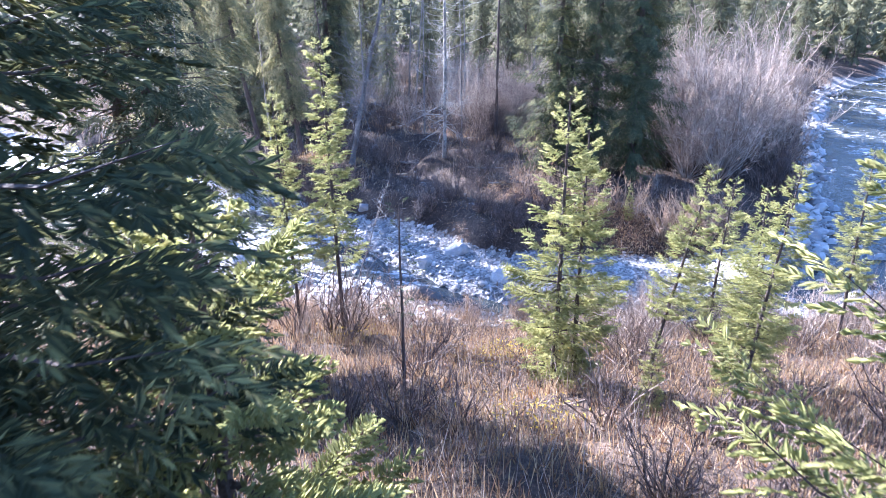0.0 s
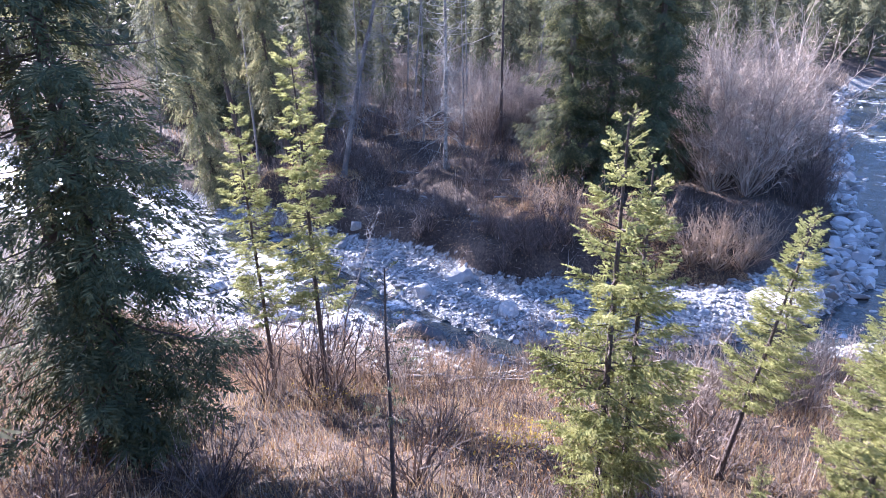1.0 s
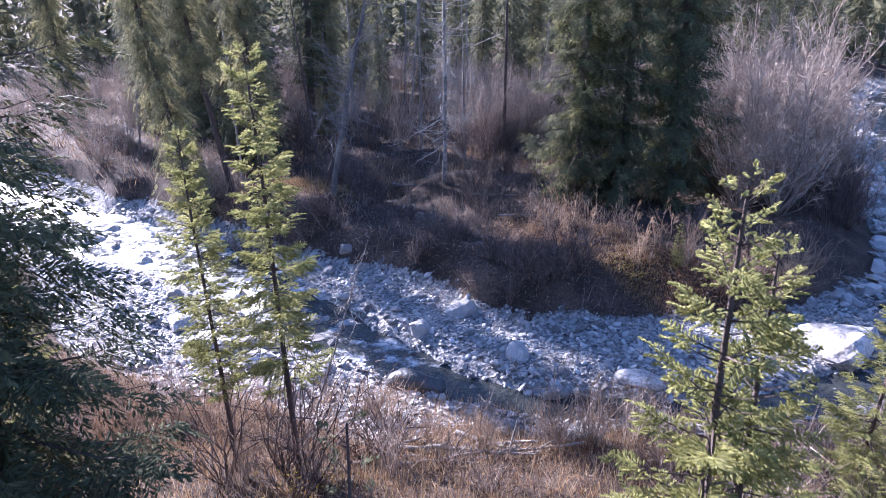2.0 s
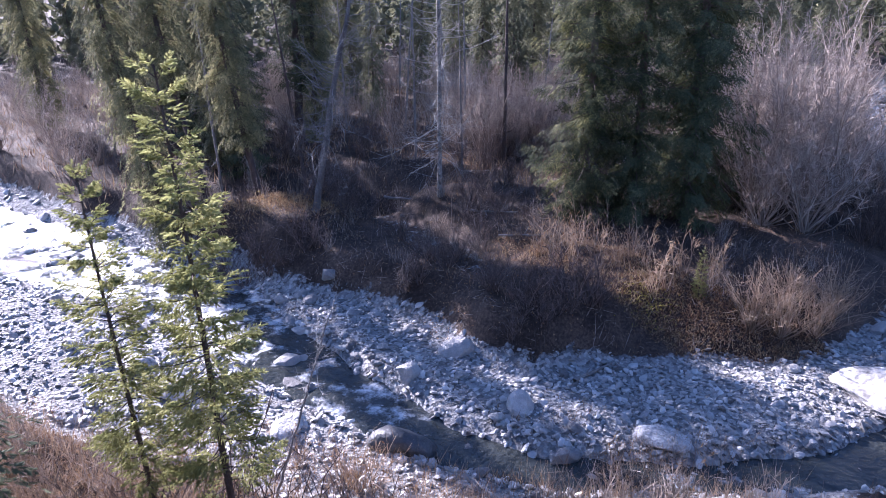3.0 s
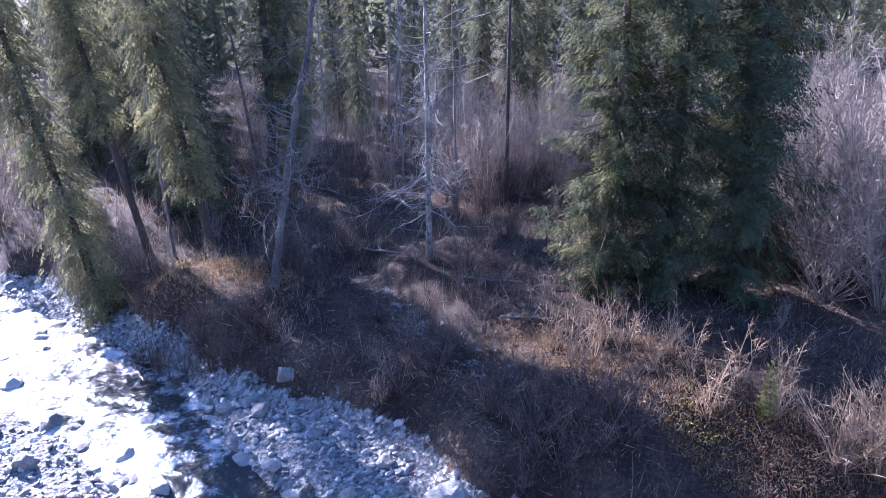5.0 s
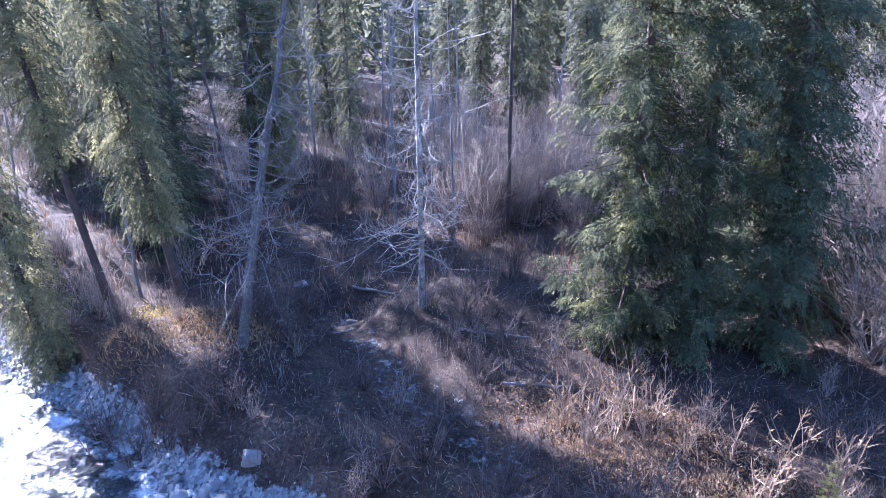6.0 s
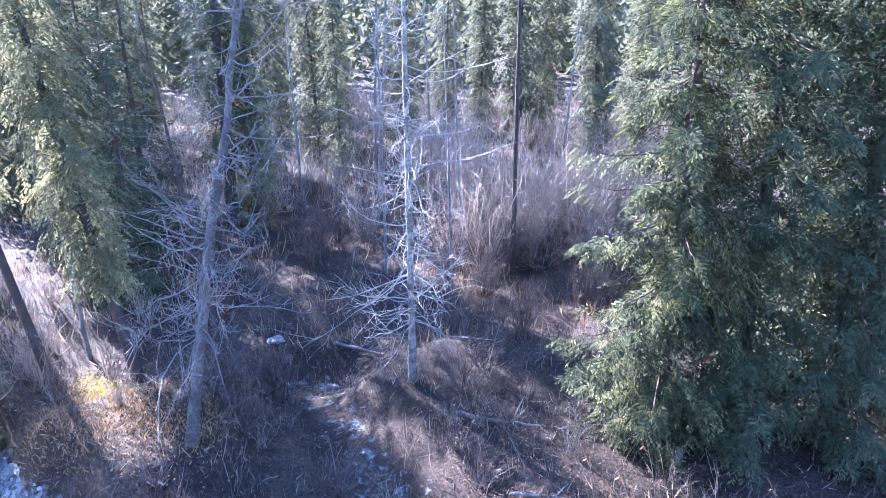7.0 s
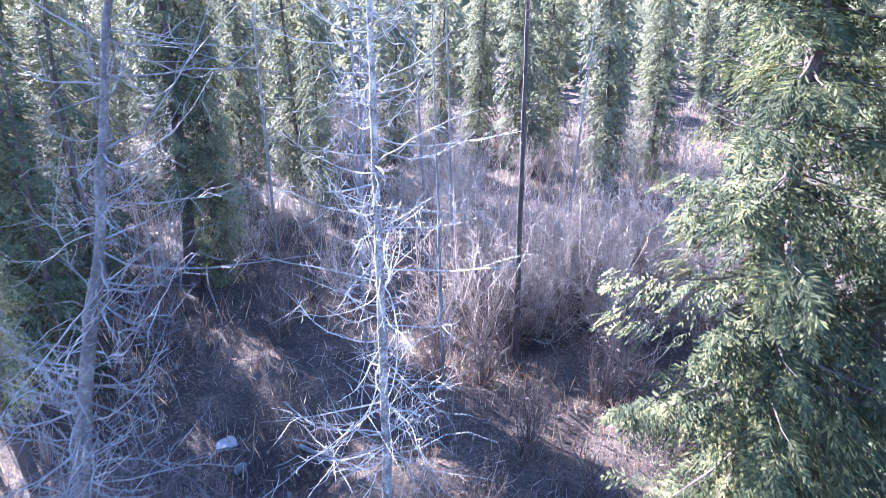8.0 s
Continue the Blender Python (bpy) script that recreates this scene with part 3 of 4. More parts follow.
def again(tree, x, y, turn=None, scale=1.0, lean=(0, 0), label=""):
    return tagged(copy_thing(tree, spot(x, y, 0.05, turn, scale / tree.scale[0], lean)), label)


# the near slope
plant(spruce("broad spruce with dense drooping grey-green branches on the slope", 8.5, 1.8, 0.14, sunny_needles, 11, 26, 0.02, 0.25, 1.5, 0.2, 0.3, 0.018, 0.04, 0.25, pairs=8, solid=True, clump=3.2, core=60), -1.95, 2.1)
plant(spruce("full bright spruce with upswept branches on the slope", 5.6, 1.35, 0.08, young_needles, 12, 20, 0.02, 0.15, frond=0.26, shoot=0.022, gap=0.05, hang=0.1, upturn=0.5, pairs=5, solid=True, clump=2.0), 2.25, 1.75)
# Added for the near spruce's sunlit lower boughs; light needles brighten it.
plant(spruce("low bushy spruce in light needles, standing in for the near spruce's sunlit lower boughs", 2.2, 1.0, 0.05, young_needles, 37, 20, 0.08, 0.15, 0.55, 0.3, 0.22, 0.02, 0.022, 0.1, 0.5, pairs=7, solid=True, clump=2.6), -1.08, 2.9, 30)
# Stands left of the view, only to shade the broad near spruce.
plant(spruce("dense dark spruce with hanging branches, kept out of view for its shade", 5.2, 1.4, 0.09, None, 18, 13, 0.03, 0.35), -4.9, 5.4, 0, 1.0)
plant(spruce("old leaning spruce with a bare dark trunk and thin shaggy branches", 11.5, 1.6, 0.13, hazed_olive_needles, 13, 12, 0.1, 0.45, 0.6, 0.4, 0.32, 0.026, 0.07, 0.45, pairs=5, clump=1.8), -4.6, 10.7, 0, 1, (0, -5))
plant(spruce("shaggy dark spruce with drooping branches", 10.5, 1.75, 0.13, None, 14, 22, 0.03, 0.5, 0.75, 0.3, 0.36, 0.027, 0.038, 0.5, pairs=6, clump=2.5, core=120), -4.1, 10.35, 0, 1, (0, -2))
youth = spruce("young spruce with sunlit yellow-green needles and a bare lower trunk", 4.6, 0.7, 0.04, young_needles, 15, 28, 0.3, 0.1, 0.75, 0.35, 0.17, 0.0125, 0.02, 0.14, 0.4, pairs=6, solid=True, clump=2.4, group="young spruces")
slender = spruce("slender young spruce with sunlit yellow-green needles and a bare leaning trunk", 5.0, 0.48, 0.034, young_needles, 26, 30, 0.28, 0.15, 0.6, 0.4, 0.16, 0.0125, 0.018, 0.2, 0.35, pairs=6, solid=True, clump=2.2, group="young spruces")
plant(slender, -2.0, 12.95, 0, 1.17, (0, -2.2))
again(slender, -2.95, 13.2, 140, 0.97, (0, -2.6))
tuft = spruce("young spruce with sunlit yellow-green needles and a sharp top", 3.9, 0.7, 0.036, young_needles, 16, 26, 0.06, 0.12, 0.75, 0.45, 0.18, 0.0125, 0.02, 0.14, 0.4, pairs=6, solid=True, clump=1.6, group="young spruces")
plant(tuft, 1.45, 8.15, 20, 1.0)
again(tuft, 1.74, 8.3, 200, 0.9)
plant(youth, 3.3, 6.87, 60, 0.64, (0, 6))
again(tuft, 3.5, 7.3, 100, 0.68)
again(youth, 2.87, 8.7, 250, 0.66, (0, 10))
again(tuft, 4.87, 11.8, 10, 0.82, (0, 3))
again(tuft, 2.29, 6.78, 300, 0.29)
again(tuft, 4.1, 8.4, 190, 0.62)
slim = spruce("slender half-dead spruce sapling with a dark thin stem", 2.6, 0.28, 0.02, None, 17, 15, 0.4, 0.1, 0.75, 0.6, 0.12, 0.014, 0.04, 0.1, group="young spruces")
plant(slim, -0.5, 7.95)
again(tuft, -6.5, 14.5, 30, 0.8)
again(youth, 7.5, 12.0, 30, 0.8)
again(tuft, 5.98, 21.7, 70, 0.33)

# across the creek
shaggy = spruce("old spruce leaning over the creek with shaggy hanging branches", 13.0, 0.8, 0.11, hazed_olive_needles, 21, 22, 0.03, 0.8, 0.4, 0.3, 0.4, 0.03, 0.05, 0.9, 0.15, pairs=5, clump=2.4, core=120)
plant(shaggy, -8.2, 27.6, 0, 1, (0, -9))
plant(spruce("narrow leaning spruce with shaggy hanging branches behind the cut bank", 12.5, 0.95, 0.11, hazed_olive_needles, 29, 22, 0.2, 0.8, 0.4, 0.3, 0.4, 0.03, 0.05, 0.9, 0.15, pairs=5, clump=2.3, core=90), -5.9, 29.7, 120, 1.0, (0, -8))
plant(spruce("leaning spruce with a long bare trunk and a shaggy crown", 13.0, 1.0, 0.1, hazed_olive_needles, 28, 20, 0.33, 0.8, 0.4, 0.3, 0.4, 0.03, 0.055, 0.9, 0.15, pairs=5, clump=2.4, core=60), -7.5, 29.3, 60, 1.0, (0, -9))
again(shaggy, -19.4, 42.3, 20, 1.15, (0, -4))
# The next spruce is added to shade the bank beside the sunlit strip.
again(shaggy, -11.2, 38.6, 150, 1.05, (0, -4))
again(shaggy, -8.3, 34.0, 300, 1.1, (0, -6))
plant(spruce("dark spruce on a thick bare trunk behind the hollow", 13.0, 1.4, 0.2, None, 27, 16, 0.2, 0.6, 0.45, 0.3, 0.42, 0.038, 0.06, 0.6, clump=2.6, core=80), -6.3, 38.7, 0, 1, (0, 1))
again(shaggy, -5.7, 39.0, 250, 1.0, (0, 2))
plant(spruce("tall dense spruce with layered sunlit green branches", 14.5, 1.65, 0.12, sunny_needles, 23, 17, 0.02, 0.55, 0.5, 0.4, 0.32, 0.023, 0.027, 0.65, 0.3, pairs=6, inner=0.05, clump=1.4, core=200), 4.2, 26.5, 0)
# Unseen spruces added left of the view to shade the near trees and slope.
shade = spruce("tall spruce added out of view on the slope to cast shade", 12.5, 1.9, 0.15, hazed_needles, 25, 11, 0.03, 0.35, frond=0.8, shoot=0.1, gap=0.2)
plant(shade, -8.8, 4.2)
again(shade, -5.4, 6.2, 80, 1.0)
again(shade, -7.4, 7.0, 160, 1.0)
again(shade, -5.6, 3.2, 160, 0.9)
mid = spruce("middle-sized dark spruce behind the dead tree", 7.0, 1.1, 0.09, None, 24, 16, 0.02, 0.5, frond=0.36, shoot=0.034, gap=0.06, hang=0.4, pairs=5, clump=2.8)
plant(mid, -7.3, 33.4)
again(mid, -8.7, 35.3, 90, 1.15)
again(mid, -9.9, 36.6, 200, 1.3)
again(mid, -8.5, 37.4, 20, 1.25)
dense = spruce("tall dense dark spruce with layered branches", 14.5, 1.6, 0.13, None, 22, 16, 0.02, 0.55, 0.45, 0.35, 0.38, 0.03, 0.04, 0.65, 0.25, pairs=5, inner=0.05, clump=2.2, core=140)
plant(dense, 5.7, 27.0, 130)
again(dense, 7.2, 26.6, 250, 1.03)
again(dense, 7.9, 29.0, 60, 0.95)


def snag(label, tall, trunk_r, limbs_n, limb_len, seed, kink=0.02, lo=0.12, mat=None, single=True, power=0.7, trunk_mat=None):
    """A dead tree: weathered trunk and bare crooked limbs, each with its twigs."""
    r = np.random.default_rng(seed)
    mat = mat or dead_wood
    top = tagged(new("dead_tree"), label, "dead tree", "dead trees")
    k = 30
    h = np.linspace(0, 1, k)
    bend = np.cumsum(r.normal(0, kink * tall / k, (k, 2)), 0) + r.normal(0, 0.006, (k, 2))
    path = np.stack([bend[:, 0], bend[:, 1], h * tall - 0.2 * (h == 0)], -1)[None]
    girth = trunk_r * (1.03 - h) ** power * r.uniform(0.88, 1.12, k) + 0.35 * trunk_r * (h == 0)
    part("trunk", make_mesh("trunk", *tubes(path, girth[None], 10), [trunk_mat or mat], None, True), top)
    hh = np.sort(r.uniform(lo, 0.97, limbs_n))
    az = r.uniform(0, 6.28, limbs_n)
    ln = limb_len * (1.15 - hh) ** 0.5 * (0.2 + 0.9 * r.random(limbs_n) ** 1.3)
    out = np.stack([np.cos(az), np.sin(az), r.uniform(-0.55, 0.1, limbs_n)], -1)
    s = np.linspace(0, 1, 8)
    p0 = np.stack([np.interp(hh, h, path[0, :, a]) for a in range(3)], -1)
    limb = p0[:, None] + s[None, :, None] * (out * ln[:, None])[:, None]
    limb[..., 2] += (s ** 2.5)[None] * (ln * r.uniform(0.0, 0.75, limbs_n))[:, None]
    sway = np.cumsum(np.cumsum(r.normal(0, 0.034, limb.shape), 1), 1)
    limb += sway * ln[:, None, None] * (s > 0)[None, :, None]
    all_limbs = []
    for n in range(limbs_n):
        m = 4 + int(9 * ln[n] / limb_len)
        fl = r.uniform(0.3, 0.98, m) * 7
        i0 = fl.astype(int)
        pos = limb[n, i0] + (limb[n, np.minimum(i0 + 1, 7)] - limb[n, i0]) * (fl - i0)[:, None]
        d = unit(unit(limb[n, -1] - limb[n, 0]) * 0.9 * 0.8 + r.normal(0, 0.6, (m, 3)) + np.array([0, 0, 0.15]))
        tl = ln[n] * (0.08 + 0.42 * r.random(m) ** 1.6)
        s3 = np.linspace(0, 1, 4)
        tw = pos[:, None] + s3[None, :, None] * (d * tl[:, None])[:, None]
        tw += np.cumsum(np.cumsum(r.normal(0, 0.13, tw.shape), 1), 1) * tl[:, None, None] * (s3 > 0)[None, :, None]
        thick = (0.0042 + 0.0062 * ln[n]) * r.uniform(0.8, 1.25)
        both = join(tubes(limb[n:n + 1], (thick * (1.05 - s * 0.75))[None], 4), tubes(tw, np.outer(np.full(m, thick * 0.3 + 0.0015), 1.05 - 0.6 * s3), 3))
        if single:
            part("limb", make_mesh("limb", *both, [mat]), top)
        else:
            all_limbs.append(both)
    if not single:
        part("crown", make_mesh("crown", *join(*all_limbs), [mat]), top)
    return top


plant(snag("bleached dead spruce with bare crooked branches", 11.5, 0.075, 230, 1.2, 37, 0.008, 0.1, power=0.8, trunk_mat=peeled), 0.07, 28.4)
plant(snag("grey dead spruce leaning, with bare tangled branches", 9.6, 0.105, 150, 1.4, 32, 0.045, 0.2, weathered, power=0.9, trunk_mat=snag_bark), -3.45, 26.0, 0, 1, (0, 12))
plant(snag("thin dark dead spruce trunk with short stubs", 11.0, 0.075, 90, 0.5, 33, 0.006, 0.08, bark, False), 2.6, 34.6)
plant(snag("thin dark dead spruce trunk leaning over the hollow", 8.0, 0.07, 30, 0.5, 35, 0.01, 0.2, bark, False), -4.7, 31.5, 0, 1, (0, -6))
plant(snag("slender leafless birch sapling leaning over the creek", 3.9, 0.024, 30, 0.75, 36, 0.03, 0.5, weathered, power=0.8), -2.3, 14.6, 0, 1, (-6, 18))
pale = snag("thin bleached dead spruce in the forest", 10.0, 0.045, 34, 0.9, 34, 0.01, 0.1, weathered, False)
plant(pale, -0.9, 34.6)
for x, y in ((-1.6, 39.5), (1.2, 38.0), (-7.6, 31.0), (-4.6, 42.0), (0.3, 44.0), (-11.0, 44.0), (5.2, 43.0), (0.9, 33.2), (-2.2, 46), (-13.5, 36)):
    again(pale, x, y, None, rng.uniform(0.85, 1.15), (rng.uniform(-3, 3), rng.uniform(-5, 5)))


def driftwood(x, y, length, radius, turn, label, twigs_n=4, pitch=4, seed=1):
    """A bleached fallen stem with broken side branches."""
    r = np.random.default_rng(seed)
    s = np.linspace(-0.5, 0.5, 8)
    path = np.stack([s * length, np.cumsum(r.normal(0, 0.02, 8)) * length, np.cumsum(r.normal(0, 0.008, 8)) * length], -1)[None]
    pieces = [tubes(path, (radius * (1.05 - (s + 0.5) * 0.7))[None], 7)]
    for _ in range(twigs_n):
        i0 = int(r.integers(2, 7))
        d = unit(r.normal(0, 1, 3) + np.array([1.0, 0, 0.4]))
        ln = length * r.uniform(0.12, 0.3)
        t = np.linspace(0, 1, 4)
        tw = path[0, i0] + t[:, None] * d * ln + np.cumsum(r.normal(0, 0.03, (4, 3)), 0) * ln
        pieces.append(tubes(tw[None], (radius * 0.4 * (1.05 - 0.7 * t))[None], 5))
    ob = new("driftwood", make_mesh("driftwood", *join(*pieces), [weathered], None, True))
    ob.matrix_basis = pose(x, y, ground_z(x, y) + radius * 0.8, 0, 0, turn) @ pose(0, 0, 0, 0, -pitch, 0)
    return tagged(ob, label, "driftwood", "driftwood")


driftwood(3.2, 19.5, 1.1, 0.05, 35, "grey fallen branch on the gravel bar", 3, 2, 1)
for n, (x, y, ln, turn) in enumerate(((-0.4, 14.2, 1.9, -8), (0.3, 14.0, 2.2, -14), (0.9, 13.9, 1.6, 10), (0.0, 14.4, 1.4, -30), (1.3, 14.3, 1.8, 4), (-0.9, 14.4, 1.3, 25), (0.5, 14.3, 2.0, -4), (-0.2, 13.8, 1.5, 16), (0.7, 14.5, 1.3, -40))):
    driftwood(x, y, ln, 0.05, turn, "bleached driftwood stick piled at the creek edge", 3, 5, 10 + n)
for n, (x, y, ln, turn) in enumerate(((-6.7, 25.5, 1.2, 60), (-6.3, 25.2, 1.0, 110), (-7.0, 25.9, 1.3, 20), (-6.5, 25.6, 0.9, -40))):
    driftwood(x, y, ln, 0.03, turn, "bleached tangled root hanging from the cut bank", 6, 25, 20 + n)
driftwood(1.5, 27.2, 1.8, 0.04, -25, "fallen dead branch on the forest floor", 6, 3, 30)
driftwood(-1.0, 31.2, 2.4, 0.05, -35, "fallen dead branch on the forest floor", 6, 3, 31)
driftwood(2.3, 25.2, 1.3, 0.03, -15, "fallen dead branch on the forest floor", 6, 5, 32)
boulder(-3.4, 31.8, 0.5, "small pale rock on the dark forest floor", 4, 30)
boulder(-3.1, 31.4, 0.35, "small pale rock on the dark forest floor", 6, 80)
boulder(-1.9, 30.6, 0.4, "small grey rock on the dark forest floor", 7, 10)


# ---- forest behind ----
wood = [spruce("slender dark spruce in the forest behind the creek", 11.0 + k, 0.72 + 0.07 * k, 0.06, hazed_needles, 40 + k, 13, 0.03, 0.6, 0.35, 0.3, 0.5, 0.07, 0.09, 0.7, 0.2, 4, inner=0.0, clump=3.2, core=40, group="forest spruces") for k in range(4)]
first = [True] * 4
spots = [(-3.4, 44.6), (7.5, 47.5), (4.6, 52), (6.2, 56), (2.6, 54), (-17, 45), (-14, 50), (10, 50), (12.5, 46),
         (-6.6, 45.5), (-4.9, 48.5), (-1.2, 50), (0.8, 57), (8.8, 53.5), (-5.2, 52.5), (-8.0, 54)]
tries = 0
# A row and a pair of spruces added up-sun to shade the gravel bar.
shade_row = [(-17 + 1.3 * k * 0.6 + rng.normal(0, 0.4), 41 + 1.3 * k * 0.8 + rng.normal(0, 0.4)) for k in (2, 3, 4, 5)]
spots += shade_row + [(-14.3, 40.1), (-15.2, 41.6)]
while len(spots) < 88 and tries < 6000:
    tries += 1
    y = 42 + 45 * rng.random() ** 1.1
    x = rng.uniform(-0.75, 0.75) * (y + 4)
    off, ahead = (x + 7) * 0.743 + (y - 22.5) * 0.669, -(x + 7) * 0.669 + (y - 22.5) * 0.743
    if (-9 < x < 12 and y < 58) or (-3.5 < off < 9.6 and 0 < ahead < 48) or (9.6 < off < 26 and ahead < 26):
        continue
    if outside(BED, np.array([x]), np.array([y]))[0] < 1.5 or min(math.hypot(x - a, y - b) for a, b in spots) < 2.3 + 0.012 * y:
        continue
    spots.append((x, y))
for n, (x, y) in enumerate(spots):
    k = n % 4
    size, lean = rng.uniform(0.8, 1.25), (rng.uniform(-3, 3), rng.uniform(-3, 3))
    if first[k]:
        plant(wood[k], x, y, None, size, lean)
        first[k] = False
    else:
        again(wood[k], x, y, None, size, lean)


# woods too far to tell tree from tree
fy = rng.uniform(76, 330, 2600)
fx = rng.uniform(-0.85, 0.85, 2600) * fy
keep = (outside(BED, fx, fy) > 2) & ((fx / fy > -0.36) | (fy < 105))
fx, fy = fx[keep], fy[keep]
ft = np.repeat(np.arange(len(fx)), 26)
fh = rng.random(len(ft)) ** 1.2
tall_f = rng.uniform(9, 15, len(fx))[ft]
fa = rng.uniform(0, 6.28, len(ft))
fr = (1.6 * (1 - fh) ** 0.6 + 0.15) * rng.uniform(0.2, 0.7, len(ft))
p = np.stack([fx[ft] + fr * np.cos(fa), fy[ft] + fr * np.sin(fa), height(fx, fy)[ft] + fh * tall_f], -1)
d = np.stack([np.cos(fa), np.sin(fa), rng.normal(-0.5, 0.4, len(ft))], -1)
tagged(new("far_woods", make_mesh("far_woods", *blades(p, d, rng.uniform(1.0, 1.9, len(ft)), 0.8), [hazed_needles])), "distant spruce forest covering the valley", "forest", kind="stuff")


# ---- shrubs ----
def shrub(label, tall, spread, stems_n, seed, mat, leaf=0, twigs_per=7, stem_r=0.008, group="bare shrubs", leaf_mat=None, bristle=0.5, twig_len=0.3):
    """A leafless shrub: many stems from one root, forked twigs, at times a few dry leaves."""
    r = np.random.default_rng(seed)
    top = tagged(new("willow_shrub"), label, "shrub", group)
    az, tilt = r.uniform(0, 6.28, stems_n), r.random(stems_n) ** 0.8
    ln = tall * r.uniform(0.55, 1.05, stems_n)
    out = np.stack([np.cos(az) * tilt * spread, np.sin(az) * tilt * spread, 0 * az], -1)
    root = np.stack([np.cos(az), np.sin(az), 0 * az], -1) * (0.12 * spread * tilt * r.random(stems_n))[:, None]
    root[:, 2] = -0.05
    s = np.linspace(0, 1, 5)
    st = root[:, None] + (s ** 1.2)[None, :, None] * out[:, None]
    st[..., 2] += s[None] * (ln * np.cos(tilt * 0.6))[:, None]
    st += np.cumsum(r.normal(0, 0.05, st.shape), 1) * tall * (s > 0)[None, :, None]
    part("stem_clump", make_mesh("stem_clump", *tubes(st, np.outer(np.full(stems_n, stem_r), 1.05 - 0.75 * s), 3), [mat]), top)["kind"] = "stuff"
    m = stems_n * twigs_per
    idx, q = r.integers(0, stems_n, m), r.uniform(0.3, 1.0, m)
    fl = q * 3.999
    i0 = fl.astype(int)
    pos = st[idx, i0] + (st[idx, i0 + 1] - st[idx, i0]) * (fl - i0)[:, None]
    d = unit(unit(out[idx] + 1e-6) * 0.4 + r.normal(0, bristle, (m, 3)) + np.array([0, 0, 0.7]))
    v, f = blades(pos, d, tall * r.uniform(0.33, 1.0, m) * twig_len, stem_r * 1.15, 0.2)
    part("twig_clump", make_mesh("twig_clump", v, f, [mat]), top)["kind"] = "stuff"
    if leaf:
        j = r.integers(0, m, leaf)
        v, f = spindles(pos[j] + d[j] * 0.1 * tall, r.normal(0, 1, (leaf, 3)), r.uniform(0.04, 0.08, leaf), 0.025)
        part("dry_foliage", make_mesh("dry_foliage", v, f, [leaf_mat or tan_leaf]), top, "few dry leaves")
    return top


def shrubs_at(template, places, lo=0.8, hi=1.2):
    used = False
    for x, y in places:
        size = rng.uniform(lo, hi)
        if used:
            again(template, x, y, None, size)
        else:
            plant(template, x, y, None, size, sink=0)
            used = True


def shrub_mass(name, template, label, places, lo, hi):
    """Many shrubs past counting, joined into one."""
    v, f, o = [], [], 0
    for child in template.children:
        me = child.data
        co = np.empty(len(me.vertices) * 3)
        me.vertices.foreach_get("co", co)
        tri = np.array([p.vertices[:3] for p in me.polygons] + [(p.vertices[0], p.vertices[2], p.vertices[3]) for p in me.polygons if len(p.vertices) == 4])
        v.append(co.reshape(-1, 3))
        f.append(tri + o)
        o += len(me.vertices)
    v, f = np.concatenate(v), np.concatenate(f)
    n = len(places)
    a, size = rng.uniform(0, 6.28, n), rng.uniform(lo, hi, n)
    px, py = np.array(places).T
    base = np.stack([px, py, height(px, py)], -1)
    c, s = np.cos(a)[:, None], np.sin(a)[:, None]
    turned = np.stack([v[None, :, 0] * c - v[None, :, 1] * s, v[None, :, 0] * s + v[None, :, 1] * c, np.broadcast_to(v[None, :, 2], (n, len(v)))], -1)
    allv = base[:, None] + turned * size[:, None, None]
    allf = f[None] + len(v) * np.arange(n)[:, None, None]
    mat = template.children[0].data.materials[0]
    for child in list(template.children):
        bpy.data.objects.remove(child)
    bpy.data.objects.remove(template)
    return tagged(new(name, make_mesh(name, allv.reshape(-1, 3), allf.reshape(-1, 3), [mat])), label, "shrubs", kind="stuff")


def random_places(n, region, min_edge=0.3, max_edge=99):
    out = []
    while len(out) < n:
        x, y = rng.uniform(region[0], region[1]), rng.uniform(region[2], region[3])
        e = outside(BED, np.array([x]), np.array([y]))[0]
        if min_edge < e < max_edge:
            out.append((x, y))
    return out


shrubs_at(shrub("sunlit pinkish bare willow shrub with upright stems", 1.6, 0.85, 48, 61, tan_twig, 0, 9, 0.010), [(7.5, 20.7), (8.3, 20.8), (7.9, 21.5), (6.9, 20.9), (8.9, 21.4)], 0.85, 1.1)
# Dark shrubs stay out of the slanting sunlit strip, which keeps it bright.
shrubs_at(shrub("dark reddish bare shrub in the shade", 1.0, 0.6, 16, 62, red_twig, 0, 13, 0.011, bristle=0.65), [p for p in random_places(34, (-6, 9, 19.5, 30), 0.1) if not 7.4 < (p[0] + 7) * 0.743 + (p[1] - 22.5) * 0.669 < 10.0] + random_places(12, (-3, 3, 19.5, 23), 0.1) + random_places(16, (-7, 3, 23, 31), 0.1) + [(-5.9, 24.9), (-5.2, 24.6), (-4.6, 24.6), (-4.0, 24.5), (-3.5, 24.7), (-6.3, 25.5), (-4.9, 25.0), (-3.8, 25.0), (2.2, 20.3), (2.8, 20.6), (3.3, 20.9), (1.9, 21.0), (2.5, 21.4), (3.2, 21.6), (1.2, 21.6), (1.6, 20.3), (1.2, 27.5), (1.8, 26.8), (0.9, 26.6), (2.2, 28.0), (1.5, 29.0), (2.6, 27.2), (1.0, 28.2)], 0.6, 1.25)
